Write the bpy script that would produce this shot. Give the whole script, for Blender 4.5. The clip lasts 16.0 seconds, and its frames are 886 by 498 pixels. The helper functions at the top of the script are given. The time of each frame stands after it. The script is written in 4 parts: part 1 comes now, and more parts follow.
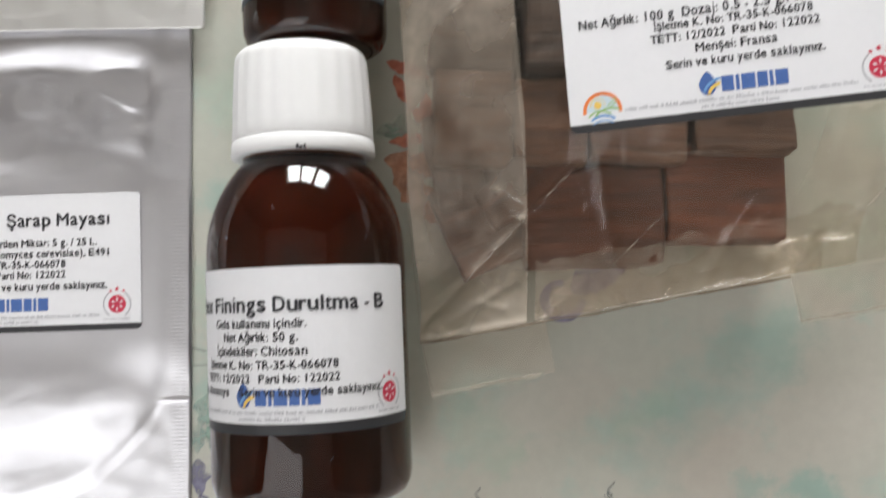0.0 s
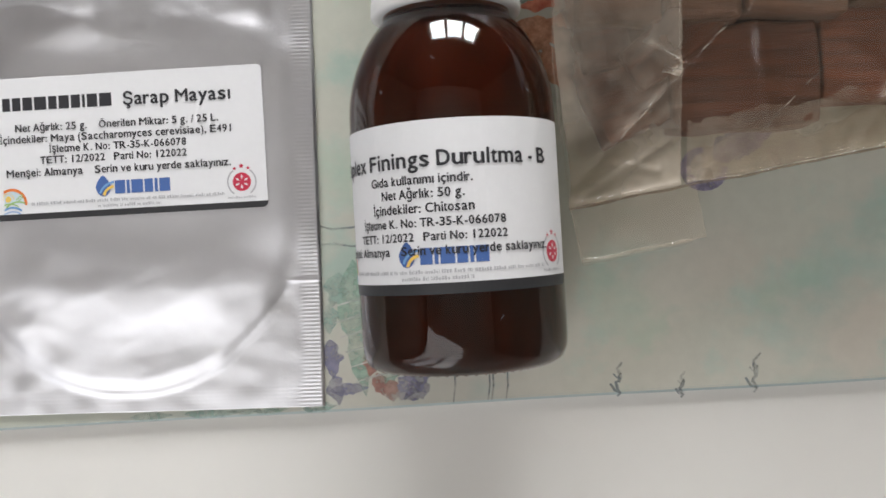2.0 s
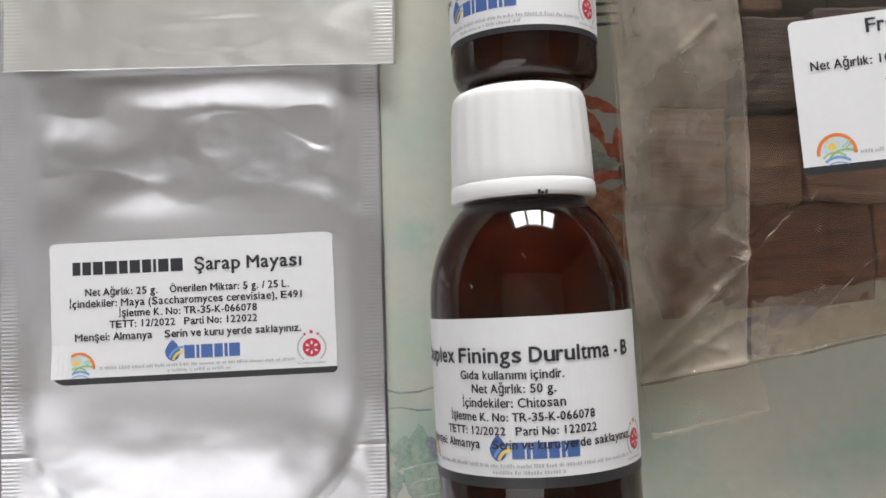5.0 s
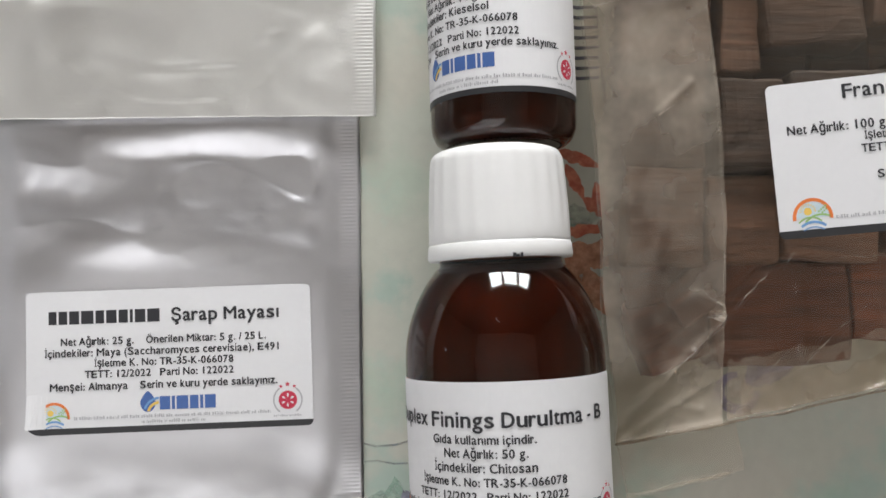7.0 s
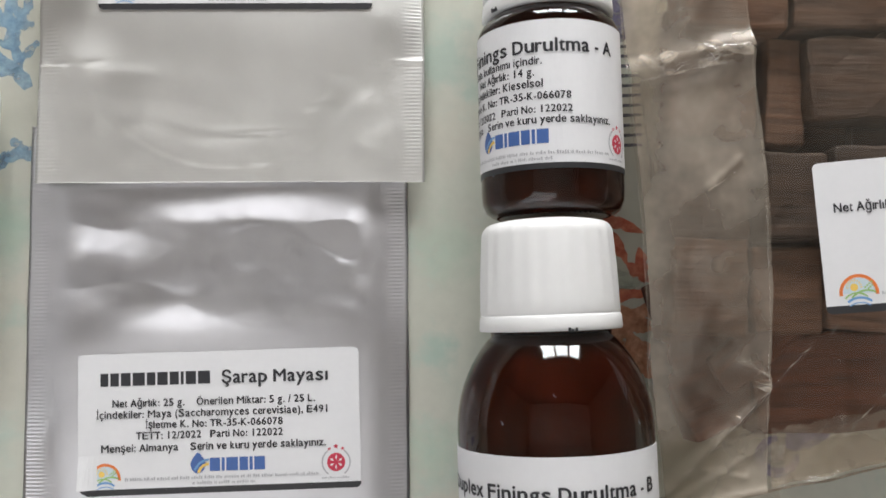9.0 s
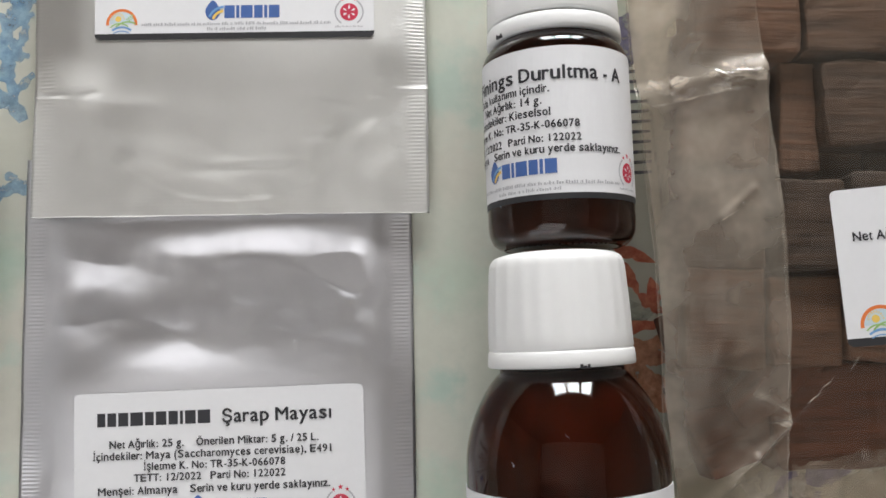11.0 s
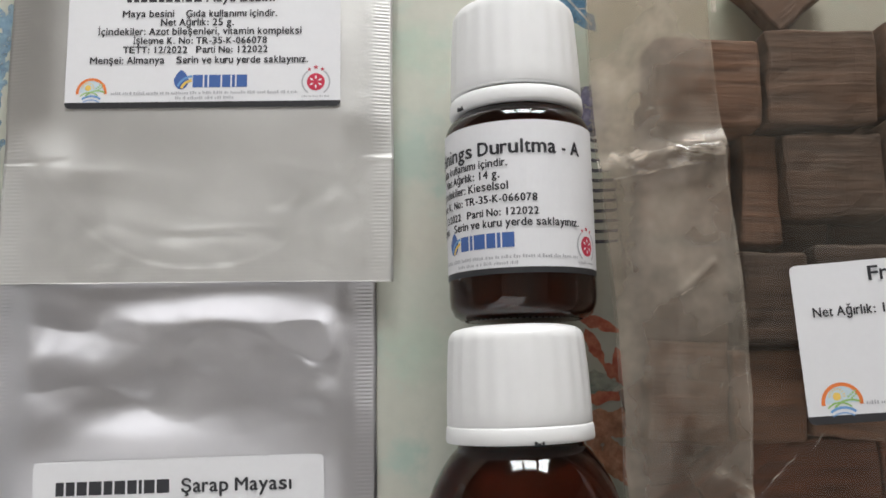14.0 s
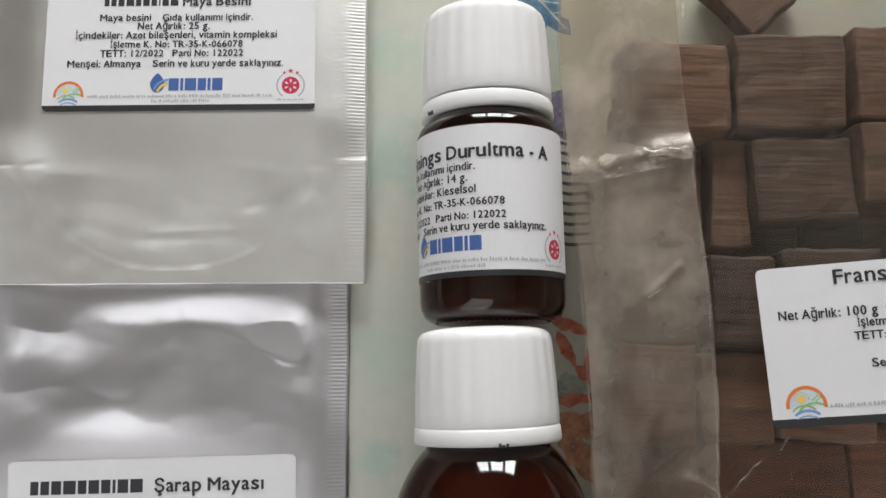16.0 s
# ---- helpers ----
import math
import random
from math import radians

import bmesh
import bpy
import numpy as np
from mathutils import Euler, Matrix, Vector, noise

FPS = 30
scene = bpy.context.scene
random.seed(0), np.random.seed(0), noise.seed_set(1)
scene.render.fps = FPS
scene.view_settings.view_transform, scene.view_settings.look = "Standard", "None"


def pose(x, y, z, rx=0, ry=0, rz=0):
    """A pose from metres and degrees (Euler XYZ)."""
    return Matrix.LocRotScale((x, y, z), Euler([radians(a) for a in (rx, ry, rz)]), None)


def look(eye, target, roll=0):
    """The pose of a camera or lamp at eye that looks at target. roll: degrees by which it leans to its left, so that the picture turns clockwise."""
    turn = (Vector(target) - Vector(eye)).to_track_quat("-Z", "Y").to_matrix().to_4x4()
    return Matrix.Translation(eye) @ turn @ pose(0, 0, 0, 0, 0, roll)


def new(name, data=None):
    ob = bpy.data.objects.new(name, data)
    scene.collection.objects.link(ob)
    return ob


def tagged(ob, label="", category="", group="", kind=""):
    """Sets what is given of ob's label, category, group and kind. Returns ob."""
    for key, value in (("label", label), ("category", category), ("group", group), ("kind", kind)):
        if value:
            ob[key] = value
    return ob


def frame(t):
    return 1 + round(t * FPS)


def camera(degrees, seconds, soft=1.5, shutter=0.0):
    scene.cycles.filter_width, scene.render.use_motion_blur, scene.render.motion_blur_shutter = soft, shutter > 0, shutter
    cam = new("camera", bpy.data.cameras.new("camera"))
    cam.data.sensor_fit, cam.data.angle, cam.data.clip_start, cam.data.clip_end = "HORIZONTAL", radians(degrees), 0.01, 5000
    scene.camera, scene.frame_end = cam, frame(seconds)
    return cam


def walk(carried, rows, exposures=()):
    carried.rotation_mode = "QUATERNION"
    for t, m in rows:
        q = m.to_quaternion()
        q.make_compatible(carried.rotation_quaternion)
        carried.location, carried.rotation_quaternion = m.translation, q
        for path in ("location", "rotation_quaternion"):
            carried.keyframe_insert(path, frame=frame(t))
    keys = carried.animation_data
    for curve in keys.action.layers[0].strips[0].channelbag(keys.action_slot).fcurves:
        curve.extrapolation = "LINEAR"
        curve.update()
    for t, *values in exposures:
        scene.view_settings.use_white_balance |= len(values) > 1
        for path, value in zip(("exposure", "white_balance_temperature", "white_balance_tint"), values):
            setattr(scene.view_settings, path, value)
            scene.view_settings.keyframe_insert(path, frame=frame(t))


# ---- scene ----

MM, TOP = 0.001, 0.75          # millimetres, height of the tablecloth's surface
cam = camera(54.4, 16.0, soft=1.6, shutter=0.5)
# seconds; eye in millimetres over the tablecloth; turns about x, y, z from looking straight down
ROWS = [
    (0.0, 33.42, 14.74, 198.82, 3.080, 1.411, 1.261),
    (0.5, 25.55, 2.73, 197.27, 1.614, 1.392, 1.203),
    (1.0, 17.52, 0.23, 193.17, -0.300, 1.912, 1.114),
    (1.5, 10.67, -3.17, 192.68, -0.215, 1.987, 0.367),
    (2.0, 3.25, -3.20, 191.96, -0.176, 1.472, 0.048),
    (2.5, 0.20, -2.08, 191.23, -0.043, 1.390, 0.002),
    (3.0, -0.99, -2.05, 193.16, 0.108, 1.072, 0.042),
    (3.5, -9.94, 1.28, 195.36, 0.349, 0.435, 0.308),
    (4.0, -22.45, 13.87, 196.55, 0.943, -0.233, 0.781),
    (4.5, -21.87, 20.78, 197.15, 2.820, -0.526, 0.599),
    (5.0, -20.14, 23.38, 196.96, 2.916, -0.996, 0.424),
    (7.5, -16.40, 34.38, 197.68, 3.574, -1.587, 1.223),
    (8.0, -17.00, 34.36, 198.53, 3.623, -2.028, 1.311),
    (8.5, -17.71, 36.13, 200.79, 3.523, -2.215, 1.548),
    (9.0, -28.89, 45.44, 201.17, 4.136, -1.759, 1.515),
    (11.5, -29.64, 48.71, 195.33, 5.583, -1.359, 0.907),
    (12.0, -30.28, 49.08, 197.31, 5.746, -1.158, 1.051),
    (12.5, -23.57, 53.22, 197.35, 6.203, -0.979, 1.141),
    (13.0, -21.00, 55.39, 194.12, 7.589, -0.768, 1.255),
    (13.5, -20.38, 56.53, 195.85, 7.293, -0.878, 1.383),
    (14.0, -19.12, 55.66, 196.59, 8.010, -0.860, 1.393),
    (14.5, -17.75, 55.81, 197.72, 8.574, -0.917, 1.523),
    (15.0, -14.28, 56.14, 199.27, 8.347, -0.871, 1.605),
    (15.5, -13.26, 56.10, 199.23, 8.243, -0.895, 1.560),
    (16.0, -11.68, 56.03, 198.06, 8.072, -0.508, 1.618),
]
walk(cam, [(t, pose(x * MM, y * MM, TOP + z * MM, a, b, c)) for t, x, y, z, a, b, c in ROWS],
     exposures=[(0.0, 0.0), (2.0, -0.07), (5.0, -0.16), (9.0, -0.25), (13.0, -0.38), (16.0, -0.47)])

# ---------------------------------------------------------------- light
world = bpy.data.worlds.new("sky")
scene.world = world
world.use_nodes = True
wn = world.node_tree.nodes
sky = wn.new("ShaderNodeTexSky")
sky.sky_type, sky.sun_disc, sky.sun_elevation, sky.sun_rotation = "NISHITA", False, radians(40), radians(200)
world.node_tree.links.new(sky.outputs[0], wn["Background"].inputs[0])
wn["Background"].inputs[1].default_value = 0.1


def window_light(name, eye, target, w, h, watts, colour):
    lamp = bpy.data.lights.new(name, "AREA")
    lamp.shape, lamp.size, lamp.size_y, lamp.energy, lamp.color = "RECTANGLE", w, h, watts, colour
    ob = new(name, lamp)
    ob.matrix_world = look(eye, target)
    return ob


window_light("window_daylight", (0.05, 0.78, 1.017), (0.05, 0.0, 1.197), 0.60, 0.315, 18.5, (0.98, 0.98, 0.98))
window_light("window_daylight", (-0.63, -0.70, 1.70), (-0.63, 0.0, 1.35), 1.18, 1.5, 11.3, (0.98, 0.98, 0.98))

# ---------------------------------------------------------------- materials


def material(name):
    m = bpy.data.materials.new(name)
    m.use_nodes = True
    nt = m.node_tree
    return m, nt, nt.nodes["Principled BSDF"]


def node(nt, kind, **values):
    n = nt.nodes.new(kind)
    for key, value in values.items():
        n.inputs[key.replace("_", " ")].default_value = value
    return n


def coords(nt, space="Object"):
    return nt.nodes.new("ShaderNodeTexCoord").outputs[space]


def noise_tex(nt, scale, detail=4.0, rough=0.55, stretch=None):
    n = node(nt, "ShaderNodeTexNoise", Scale=scale, Detail=detail, Roughness=rough)
    src_ = coords(nt)
    if stretch:
        mp = nt.nodes.new("ShaderNodeMapping")
        mp.inputs["Scale"].default_value = stretch
        nt.links.new(src_, mp.inputs[0])
        src_ = mp.outputs[0]
    nt.links.new(src_, n.inputs["Vector"])
    return n.outputs[0]


def ramp(nt, fac, stops):
    r = nt.nodes.new("ShaderNodeValToRGB")
    el = r.color_ramp.elements
    while len(el) < len(stops):
        el.new(0.5)
    for e, (p, c) in zip(el, stops):
        e.position, e.color = p, (*c, 1.0)
    nt.links.new(fac, r.inputs[0])
    return r.outputs[0]


def mix_colour(nt, fac, a, b):
    m = nt.nodes.new("ShaderNodeMix")
    m.data_type = "RGBA"
    for sock, v in ((m.inputs[0], fac), (m.inputs[6], a), (m.inputs[7], b)):
        if isinstance(v, (int, float)):
            sock.default_value = v
        elif isinstance(v, tuple):
            sock.default_value = (*v, 1.0)
        else:
            nt.links.new(v, sock)
    return m.outputs[2]


def bump(nt, bsdf, height, strength, distance):
    b = node(nt, "ShaderNodeBump", Strength=strength, Distance=distance)
    nt.links.new(height, b.inputs["Height"])
    nt.links.new(b.outputs[0], bsdf.inputs["Normal"])


def plain(name, colour, rough=0.5, metal=0.0, grain=0.06, scale=900.0, bumped=0.0):
    """A surface with a little variation at two scales."""
    m, nt, b = material(name)
    dark = tuple(c * (1 - grain) for c in colour)
    light = tuple(min(1.0, c * (1 + grain)) for c in colour)
    fine = ramp(nt, noise_tex(nt, scale), [(0.3, dark), (0.7, light)])
    coarse = ramp(nt, noise_tex(nt, scale / 14), [(0.3, dark), (0.7, light)])
    nt.links.new(mix_colour(nt, 0.5, fine, coarse), b.inputs["Base Color"])
    b.inputs["Roughness"].default_value, b.inputs["Metallic"].default_value = rough, metal
    if bumped:
        bump(nt, b, noise_tex(nt, scale), bumped, 0.0002)
    return m


TEAL_TINT, GREEN_TINT, WARM_TINT = (0.30, 0.48, 0.42), (0.42, 0.55, 0.44), (0.60, 0.54, 0.47)
BLOTS = [(104, 6, 11, 0.55, TEAL_TINT), (92, 1, 7, 0.4, TEAL_TINT), (112, -28, 7, 0.7, TEAL_TINT), (99, -30, 5, 0.5, TEAL_TINT), (79, -10, 6, 0.4, GREEN_TINT), (72, -16, 5, 0.35, GREEN_TINT), (45, -20, 5, 0.45, GREEN_TINT),
         (36, -14, 8, 0.3, GREEN_TINT), (62, -8, 9, 0.3, WARM_TINT), (88, -22, 10, 0.4, WARM_TINT), (-24, 38, 7, 0.5, TEAL_TINT), (-23, 62, 8, 0.4, GREEN_TINT), (-22, 84, 7, 0.35, WARM_TINT), (-24, 104, 9, 0.4, TEAL_TINT),
         (-23, 130, 9, 0.4, GREEN_TINT), (-125, 62, 9, 0.4, GREEN_TINT), (-24, 12, 7, 0.5, GREEN_TINT), (-22, -8, 8, 0.5, TEAL_TINT), (12, 125, 8, 0.4, GREEN_TINT), (120, 30, 12, 0.3, GREEN_TINT), (56, 148, 10, 0.4, GREEN_TINT)]


def make_cloth():
    m, nt, b = material("printed_vinyl")
    base = ramp(nt, noise_tex(nt, 14, 3), [(0.35, (0.515, 0.54, 0.465)), (0.65, (0.58, 0.56, 0.49))])
    spots = ramp(nt, noise_tex(nt, 42, 5, 0.65), [(0.56, (0, 0, 0)), (0.70, (1, 1, 1))])
    patches = ramp(nt, noise_tex(nt, 17, 4, 0.7, (1.0, 1.6, 1.0)), [(0.55, (0, 0, 0)), (0.72, (0.8, 0.8, 0.8))])
    tint = mix_colour(nt, spots, base, (0.47, 0.56, 0.49))
    tint = mix_colour(nt, patches, tint, (0.40, 0.53, 0.47))
    # faded watercolour blots of the print: place, size (millimetres), colour
    warp = nt.nodes.new("ShaderNodeVectorMath")
    warp.operation = "MULTIPLY_ADD"
    field = node(nt, "ShaderNodeTexNoise", Scale=75.0, Detail=5.0, Roughness=0.65)
    nt.links.new(coords(nt), field.inputs["Vector"])
    nt.links.new(field.outputs["Color"], warp.inputs[0])
    warp.inputs[1].default_value = (0.026, 0.026, 0.0)
    nt.links.new(coords(nt), warp.inputs[2])
    for x, y, r, strength, colour in BLOTS:
        dist = nt.nodes.new("ShaderNodeVectorMath")
        dist.operation = "DISTANCE"
        nt.links.new(warp.outputs[0], dist.inputs[0])
        dist.inputs[1].default_value = (x * MM + 0.013, y * MM + 0.013, 0.0)
        near = nt.nodes.new("ShaderNodeMapRange")
        near.interpolation_type = "SMOOTHSTEP"
        near.inputs[1].default_value, near.inputs[2].default_value = r * MM * 1.3, r * MM * 0.3
        near.inputs[3].default_value, near.inputs[4].default_value = 0.0, strength
        nt.links.new(dist.outputs["Value"], near.inputs[0])
        tint = mix_colour(nt, near.outputs[0], tint, colour)
    worn = ramp(nt, noise_tex(nt, 300, 4), [(0.3, (0.9, 0.9, 0.9)), (0.7, (1, 1, 1))])
    mul = nt.nodes.new("ShaderNodeMix")
    mul.data_type, mul.blend_type = "RGBA", "MULTIPLY"
    mul.inputs[0].default_value = 0.6
    nt.links.new(tint, mul.inputs[6])
    nt.links.new(worn, mul.inputs[7])
    nt.links.new(mul.outputs[2], b.inputs["Base Color"])
    b.inputs["Roughness"].default_value = 0.34
    b.inputs["Specular IOR Level"].default_value = 0.4
    bump(nt, b, noise_tex(nt, 700, 3), 0.1, 0.0002)
    return m


def make_print(name, dark, light, cover=0.6):
    """Faded ink: breaks up and lets the vinyl through."""
    m, nt, b = material(name)
    nt.links.new(ramp(nt, noise_tex(nt, 420, 4), [(0.3, dark), (0.7, light)]), b.inputs["Base Color"])
    b.inputs["Roughness"].default_value = 0.34
    fade = ramp(nt, noise_tex(nt, 210, 5, 0.7), [(0.3, (cover - 0.35,) * 3), (0.62, (min(1, cover + 0.3),) * 3)])
    nt.links.new(fade, b.inputs["Alpha"])
    return m


def make_foil(name, low, high, sheen, warm=1.0):
    m, nt, b = material(name)
    nt.links.new(ramp(nt, noise_tex(nt, 40, 4), [(0.3, (low, low * 0.993, low * warm)), (0.7, (high, high * 0.993, high * warm))]), b.inputs["Base Color"])
    b.inputs["Metallic"].default_value = 1.0
    rough = nt.nodes.new("ShaderNodeMapRange")
    rough.inputs[3].default_value, rough.inputs[4].default_value = sheen, sheen + 0.1
    nt.links.new(noise_tex(nt, 120, 4), rough.inputs[0])
    nt.links.new(rough.outputs[0], b.inputs["Roughness"])
    bump(nt, b, noise_tex(nt, 160, 3, 0.5), 0.12, 0.0006)
    return m


def make_glass():
    m, nt, b = material("amber_glass")
    b.inputs["Base Color"].default_value = (0.27, 0.075, 0.030, 1)
    b.inputs["Transmission Weight"].default_value = 1.0
    b.inputs["IOR"].default_value = 1.5
    b.inputs["Roughness"].default_value = 0.02
    bump(nt, b, noise_tex(nt, 75, 3, 0.5, (1.0, 0.6, 1.0)), 0.16, 0.0012)
    return m


def make_liquid(name, dark, light):
    m, nt, b = material(name)
    nt.links.new(ramp(nt, noise_tex(nt, 60, 3, 0.5, (1.6, 0.5, 1.6)), [(0.35, dark), (0.7, light)]), b.inputs["Base Color"])
    b.inputs["Roughness"].default_value = 0.7
    return m


def make_wood(name, tones):
    m, nt, b = material(name)
    info = nt.nodes.new("ShaderNodeObjectInfo")
    tone = ramp(nt, info.outputs["Random"], list(zip((0.0, 0.35, 0.7, 1.0), tones)))
    shift = nt.nodes.new("ShaderNodeVectorMath")
    shift.operation = "ADD"
    nt.links.new(coords(nt), shift.inputs[0])
    nt.links.new(info.outputs["Random"], shift.inputs[1])
    mp = nt.nodes.new("ShaderNodeMapping")
    mp.inputs["Scale"].default_value = (0.22, 2.6, 1.8)
    nt.links.new(shift.outputs[0], mp.inputs[0])
    gr = node(nt, "ShaderNodeTexNoise", Scale=230.0, Detail=4.0, Roughness=0.6, Distortion=0.25)
    nt.links.new(mp.outputs[0], gr.inputs["Vector"])
    grain = gr.outputs[0]
    g = ramp(nt, grain, [(0.3, (0.52, 0.50, 0.48)), (0.5, (1.0, 1.0, 1.0)), (0.7, (1.45, 1.4, 1.35))])
    mul = nt.nodes.new("ShaderNodeMix")
    mul.data_type, mul.blend_type = "RGBA", "MULTIPLY"
    mul.inputs[0].default_value = 1.0
    nt.links.new(tone, mul.inputs[6])
    nt.links.new(g, mul.inputs[7])
    worn = ramp(nt, noise_tex(nt, 70, 4), [(0.45, (0, 0, 0)), (0.8, (0.4, 0.4, 0.4))])
    nt.links.new(mix_colour(nt, worn, mul.outputs[2], (0.125, 0.082, 0.055)), b.inputs["Base Color"])
    b.inputs["Roughness"].default_value = 0.75
    bump(nt, b, grain, 0.5, 0.0008)
    return m


def make_film(name, milky, tint=(0.95, 0.93, 0.90), shine=0.032, blur=0.11, broken=False):
    """Thin clear packing film: lets light through, shines, and is a little milky."""
    m, nt, b = material(name)
    nt.nodes.remove(b)
    out = nt.nodes["Material Output"]
    clear = node(nt, "ShaderNodeBsdfTransparent", Color=(*tint, 1))
    haze = node(nt, "ShaderNodeBsdfDiffuse", Color=(0.68, 0.60, 0.50, 1))
    gloss = node(nt, "ShaderNodeBsdfGlossy", Color=(1, 1, 1, 1), Roughness=blur)
    fac = nt.nodes.new("ShaderNodeMapRange")
    fac.inputs[1].default_value, fac.inputs[2].default_value = 0.34, 0.66
    fac.inputs[3].default_value, fac.inputs[4].default_value = milky * 0.3, milky * 1.9
    if broken:
        fac.inputs[1].default_value, fac.inputs[2].default_value, fac.inputs[3].default_value = 0.47, 0.72, 0.0
    nt.links.new(noise_tex(nt, 230 if broken else 46, 4, 0.55, (0.6, 1.5, 1.0) if broken else None), fac.inputs[0])
    one = nt.nodes.new("ShaderNodeMixShader")
    nt.links.new(fac.outputs[0], one.inputs[0])
    nt.links.new(clear.outputs[0], one.inputs[1])
    nt.links.new(haze.outputs[0], one.inputs[2])
    face = node(nt, "ShaderNodeLayerWeight", Blend=0.5)
    power = nt.nodes.new("ShaderNodeMath")
    power.operation, power.inputs[1].default_value = "POWER", 4.0
    nt.links.new(face.outputs["Facing"], power.inputs[0])
    fres = nt.nodes.new("ShaderNodeMath")
    fres.operation, fres.inputs[1].default_value, fres.inputs[2].default_value = "MULTIPLY_ADD", 0.8, shine
    nt.links.new(power.outputs[0], fres.inputs[0])
    bmp = node(nt, "ShaderNodeBump", Strength=0.2, Distance=0.0008)
    nt.links.new(noise_tex(nt, 110, 4, 0.6), bmp.inputs["Height"])
    # sharp crumple lines
    away = nt.nodes.new("ShaderNodeMath")
    away.operation, away.inputs[1].default_value = "SUBTRACT", 0.5
    nt.links.new(noise_tex(nt, 42, 3, 0.5, (1.3, 0.7, 1.0)), away.inputs[0])
    sharp = nt.nodes.new("ShaderNodeMath")
    sharp.operation = "ABSOLUTE"
    nt.links.new(away.outputs[0], sharp.inputs[0])
    crumple = node(nt, "ShaderNodeBump", Strength=0.2, Distance=0.0055)
    nt.links.new(sharp.outputs[0], crumple.inputs["Height"])
    nt.links.new(crumple.outputs[0], bmp.inputs["Normal"])
    nt.links.new(bmp.outputs[0], gloss.inputs["Normal"])
    two = nt.nodes.new("ShaderNodeMixShader")
    nt.links.new(fres.outputs[0], two.inputs[0])
    nt.links.new(one.outputs[0], two.inputs[1])
    nt.links.new(gloss.outputs[0], two.inputs[2])
    nt.links.new(two.outputs[0], out.inputs["Surface"])
    return m


CLOTH = make_cloth()
FOIL = make_foil("aluminium_foil_film", 0.66, 0.74, 0.33, 1.035)
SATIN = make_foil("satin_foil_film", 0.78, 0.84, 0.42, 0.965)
GLASS = make_glass()
LIQUID_B = make_liquid("dark_brown_contents", (0.05, 0.026, 0.019), (0.17, 0.065, 0.038))
WOOD = make_wood("toasted_oak", ((0.036, 0.022, 0.014), (0.068, 0.038, 0.022), (0.118, 0.058, 0.031), (0.098, 0.058, 0.037)))
REDWOOD = make_wood("reddish_toasted_oak", ((0.070, 0.028, 0.015), (0.105, 0.038, 0.018), (0.155, 0.054, 0.024), (0.115, 0.046, 0.025)))
FILM = make_film("clear_film", 0.025, (0.985, 0.965, 0.94))
BACK = make_film("back_film", 0.01, (0.985, 0.975, 0.96))
INNER = make_film("crumpled_inner_film", 0.20, (0.95, 0.905, 0.85))
SIDE = make_film("clear_side_film", 0.14, (0.975, 0.96, 0.94), 0.045)
# wide glints on the film's crumples: the highlight is put into a pale colour
GLINT_WIDE = make_film("wide_film_glint", 0.5, (0.99, 0.985, 0.98), 0.03, broken=True)
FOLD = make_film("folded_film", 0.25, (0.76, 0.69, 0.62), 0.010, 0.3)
SEAL = make_film("sealed_film", 0.13)
RIM = make_film("film_rim", 0.16)
# thin crease highlights, also painted as broken pale film
GLINT_LINE = make_film("pale_crease_glint", 0.42, (0.98, 0.975, 0.97), 0.06, broken=True)
WELD = make_film("brown_weld_line", 0.10, (0.55, 0.46, 0.39))
CAP = plain("white_cap_plastic", (0.79, 0.79, 0.785), 0.38, grain=0.02, scale=300, bumped=0.05)
PAPER = plain("white_label_paper", (0.74, 0.74, 0.755), 0.55, grain=0.02, scale=700, bumped=0.03)
INK = plain("black_ink", (0.025, 0.025, 0.03), 0.5)
STRIP = plain("dark_grey_strip", (0.028, 0.028, 0.031), 0.45)
GREY = plain("grey_ink", (0.42, 0.42, 0.44), 0.5)
BLUE = plain("blue_ink", (0.06, 0.13, 0.36), 0.45)
SKYBLUE = plain("light_blue_ink", (0.16, 0.34, 0.62), 0.45)
RED = plain("red_ink", (0.55, 0.03, 0.07), 0.45)
ORANGE = plain("orange_ink", (0.75, 0.20, 0.05), 0.45)
YELLOW = plain("yellow_ink", (0.80, 0.55, 0.12), 0.45)
PALE_SKY = plain("pale_sky_ink", (0.55, 0.66, 0.72), 0.5)
GREEN = plain("green_ink", (0.30, 0.50, 0.16), 0.45)
WHITE_TOP = plain("white_table_laminate", (0.75, 0.735, 0.70), 0.4, grain=0.02, scale=60)
EDGE = plain("bluish_vinyl_edge", (0.40, 0.47, 0.47), 0.35)
WALL = plain("painted_plaster", (0.72, 0.71, 0.69), 0.85, grain=0.03, scale=40, bumped=0.2)
# unseen walls, darkened so that foil and glass have something dark to reflect
WALL_DARK = plain("darkened_side_plaster", (0.40, 0.355, 0.315), 0.85, grain=0.05, scale=40, bumped=0.2)
WALL_NORTH = plain("darkened_north_plaster", (0.20, 0.175, 0.155), 0.85, grain=0.05, scale=40, bumped=0.2)
CEIL = plain("ceiling_paint", (0.83, 0.81, 0.78), 0.9, grain=0.02, scale=30)
FLOOR = plain("floor_laminate", (0.30, 0.24, 0.18), 0.5, grain=0.15, scale=60)
FRAME = plain("white_window_frame", (0.78, 0.78, 0.77), 0.4, grain=0.02, scale=80)
LEG = plain("table_leg_metal", (0.5, 0.5, 0.5), 0.35, 0.8)
P_RED = make_print("red_print", (0.34, 0.15, 0.13), (0.48, 0.29, 0.24), 0.5)
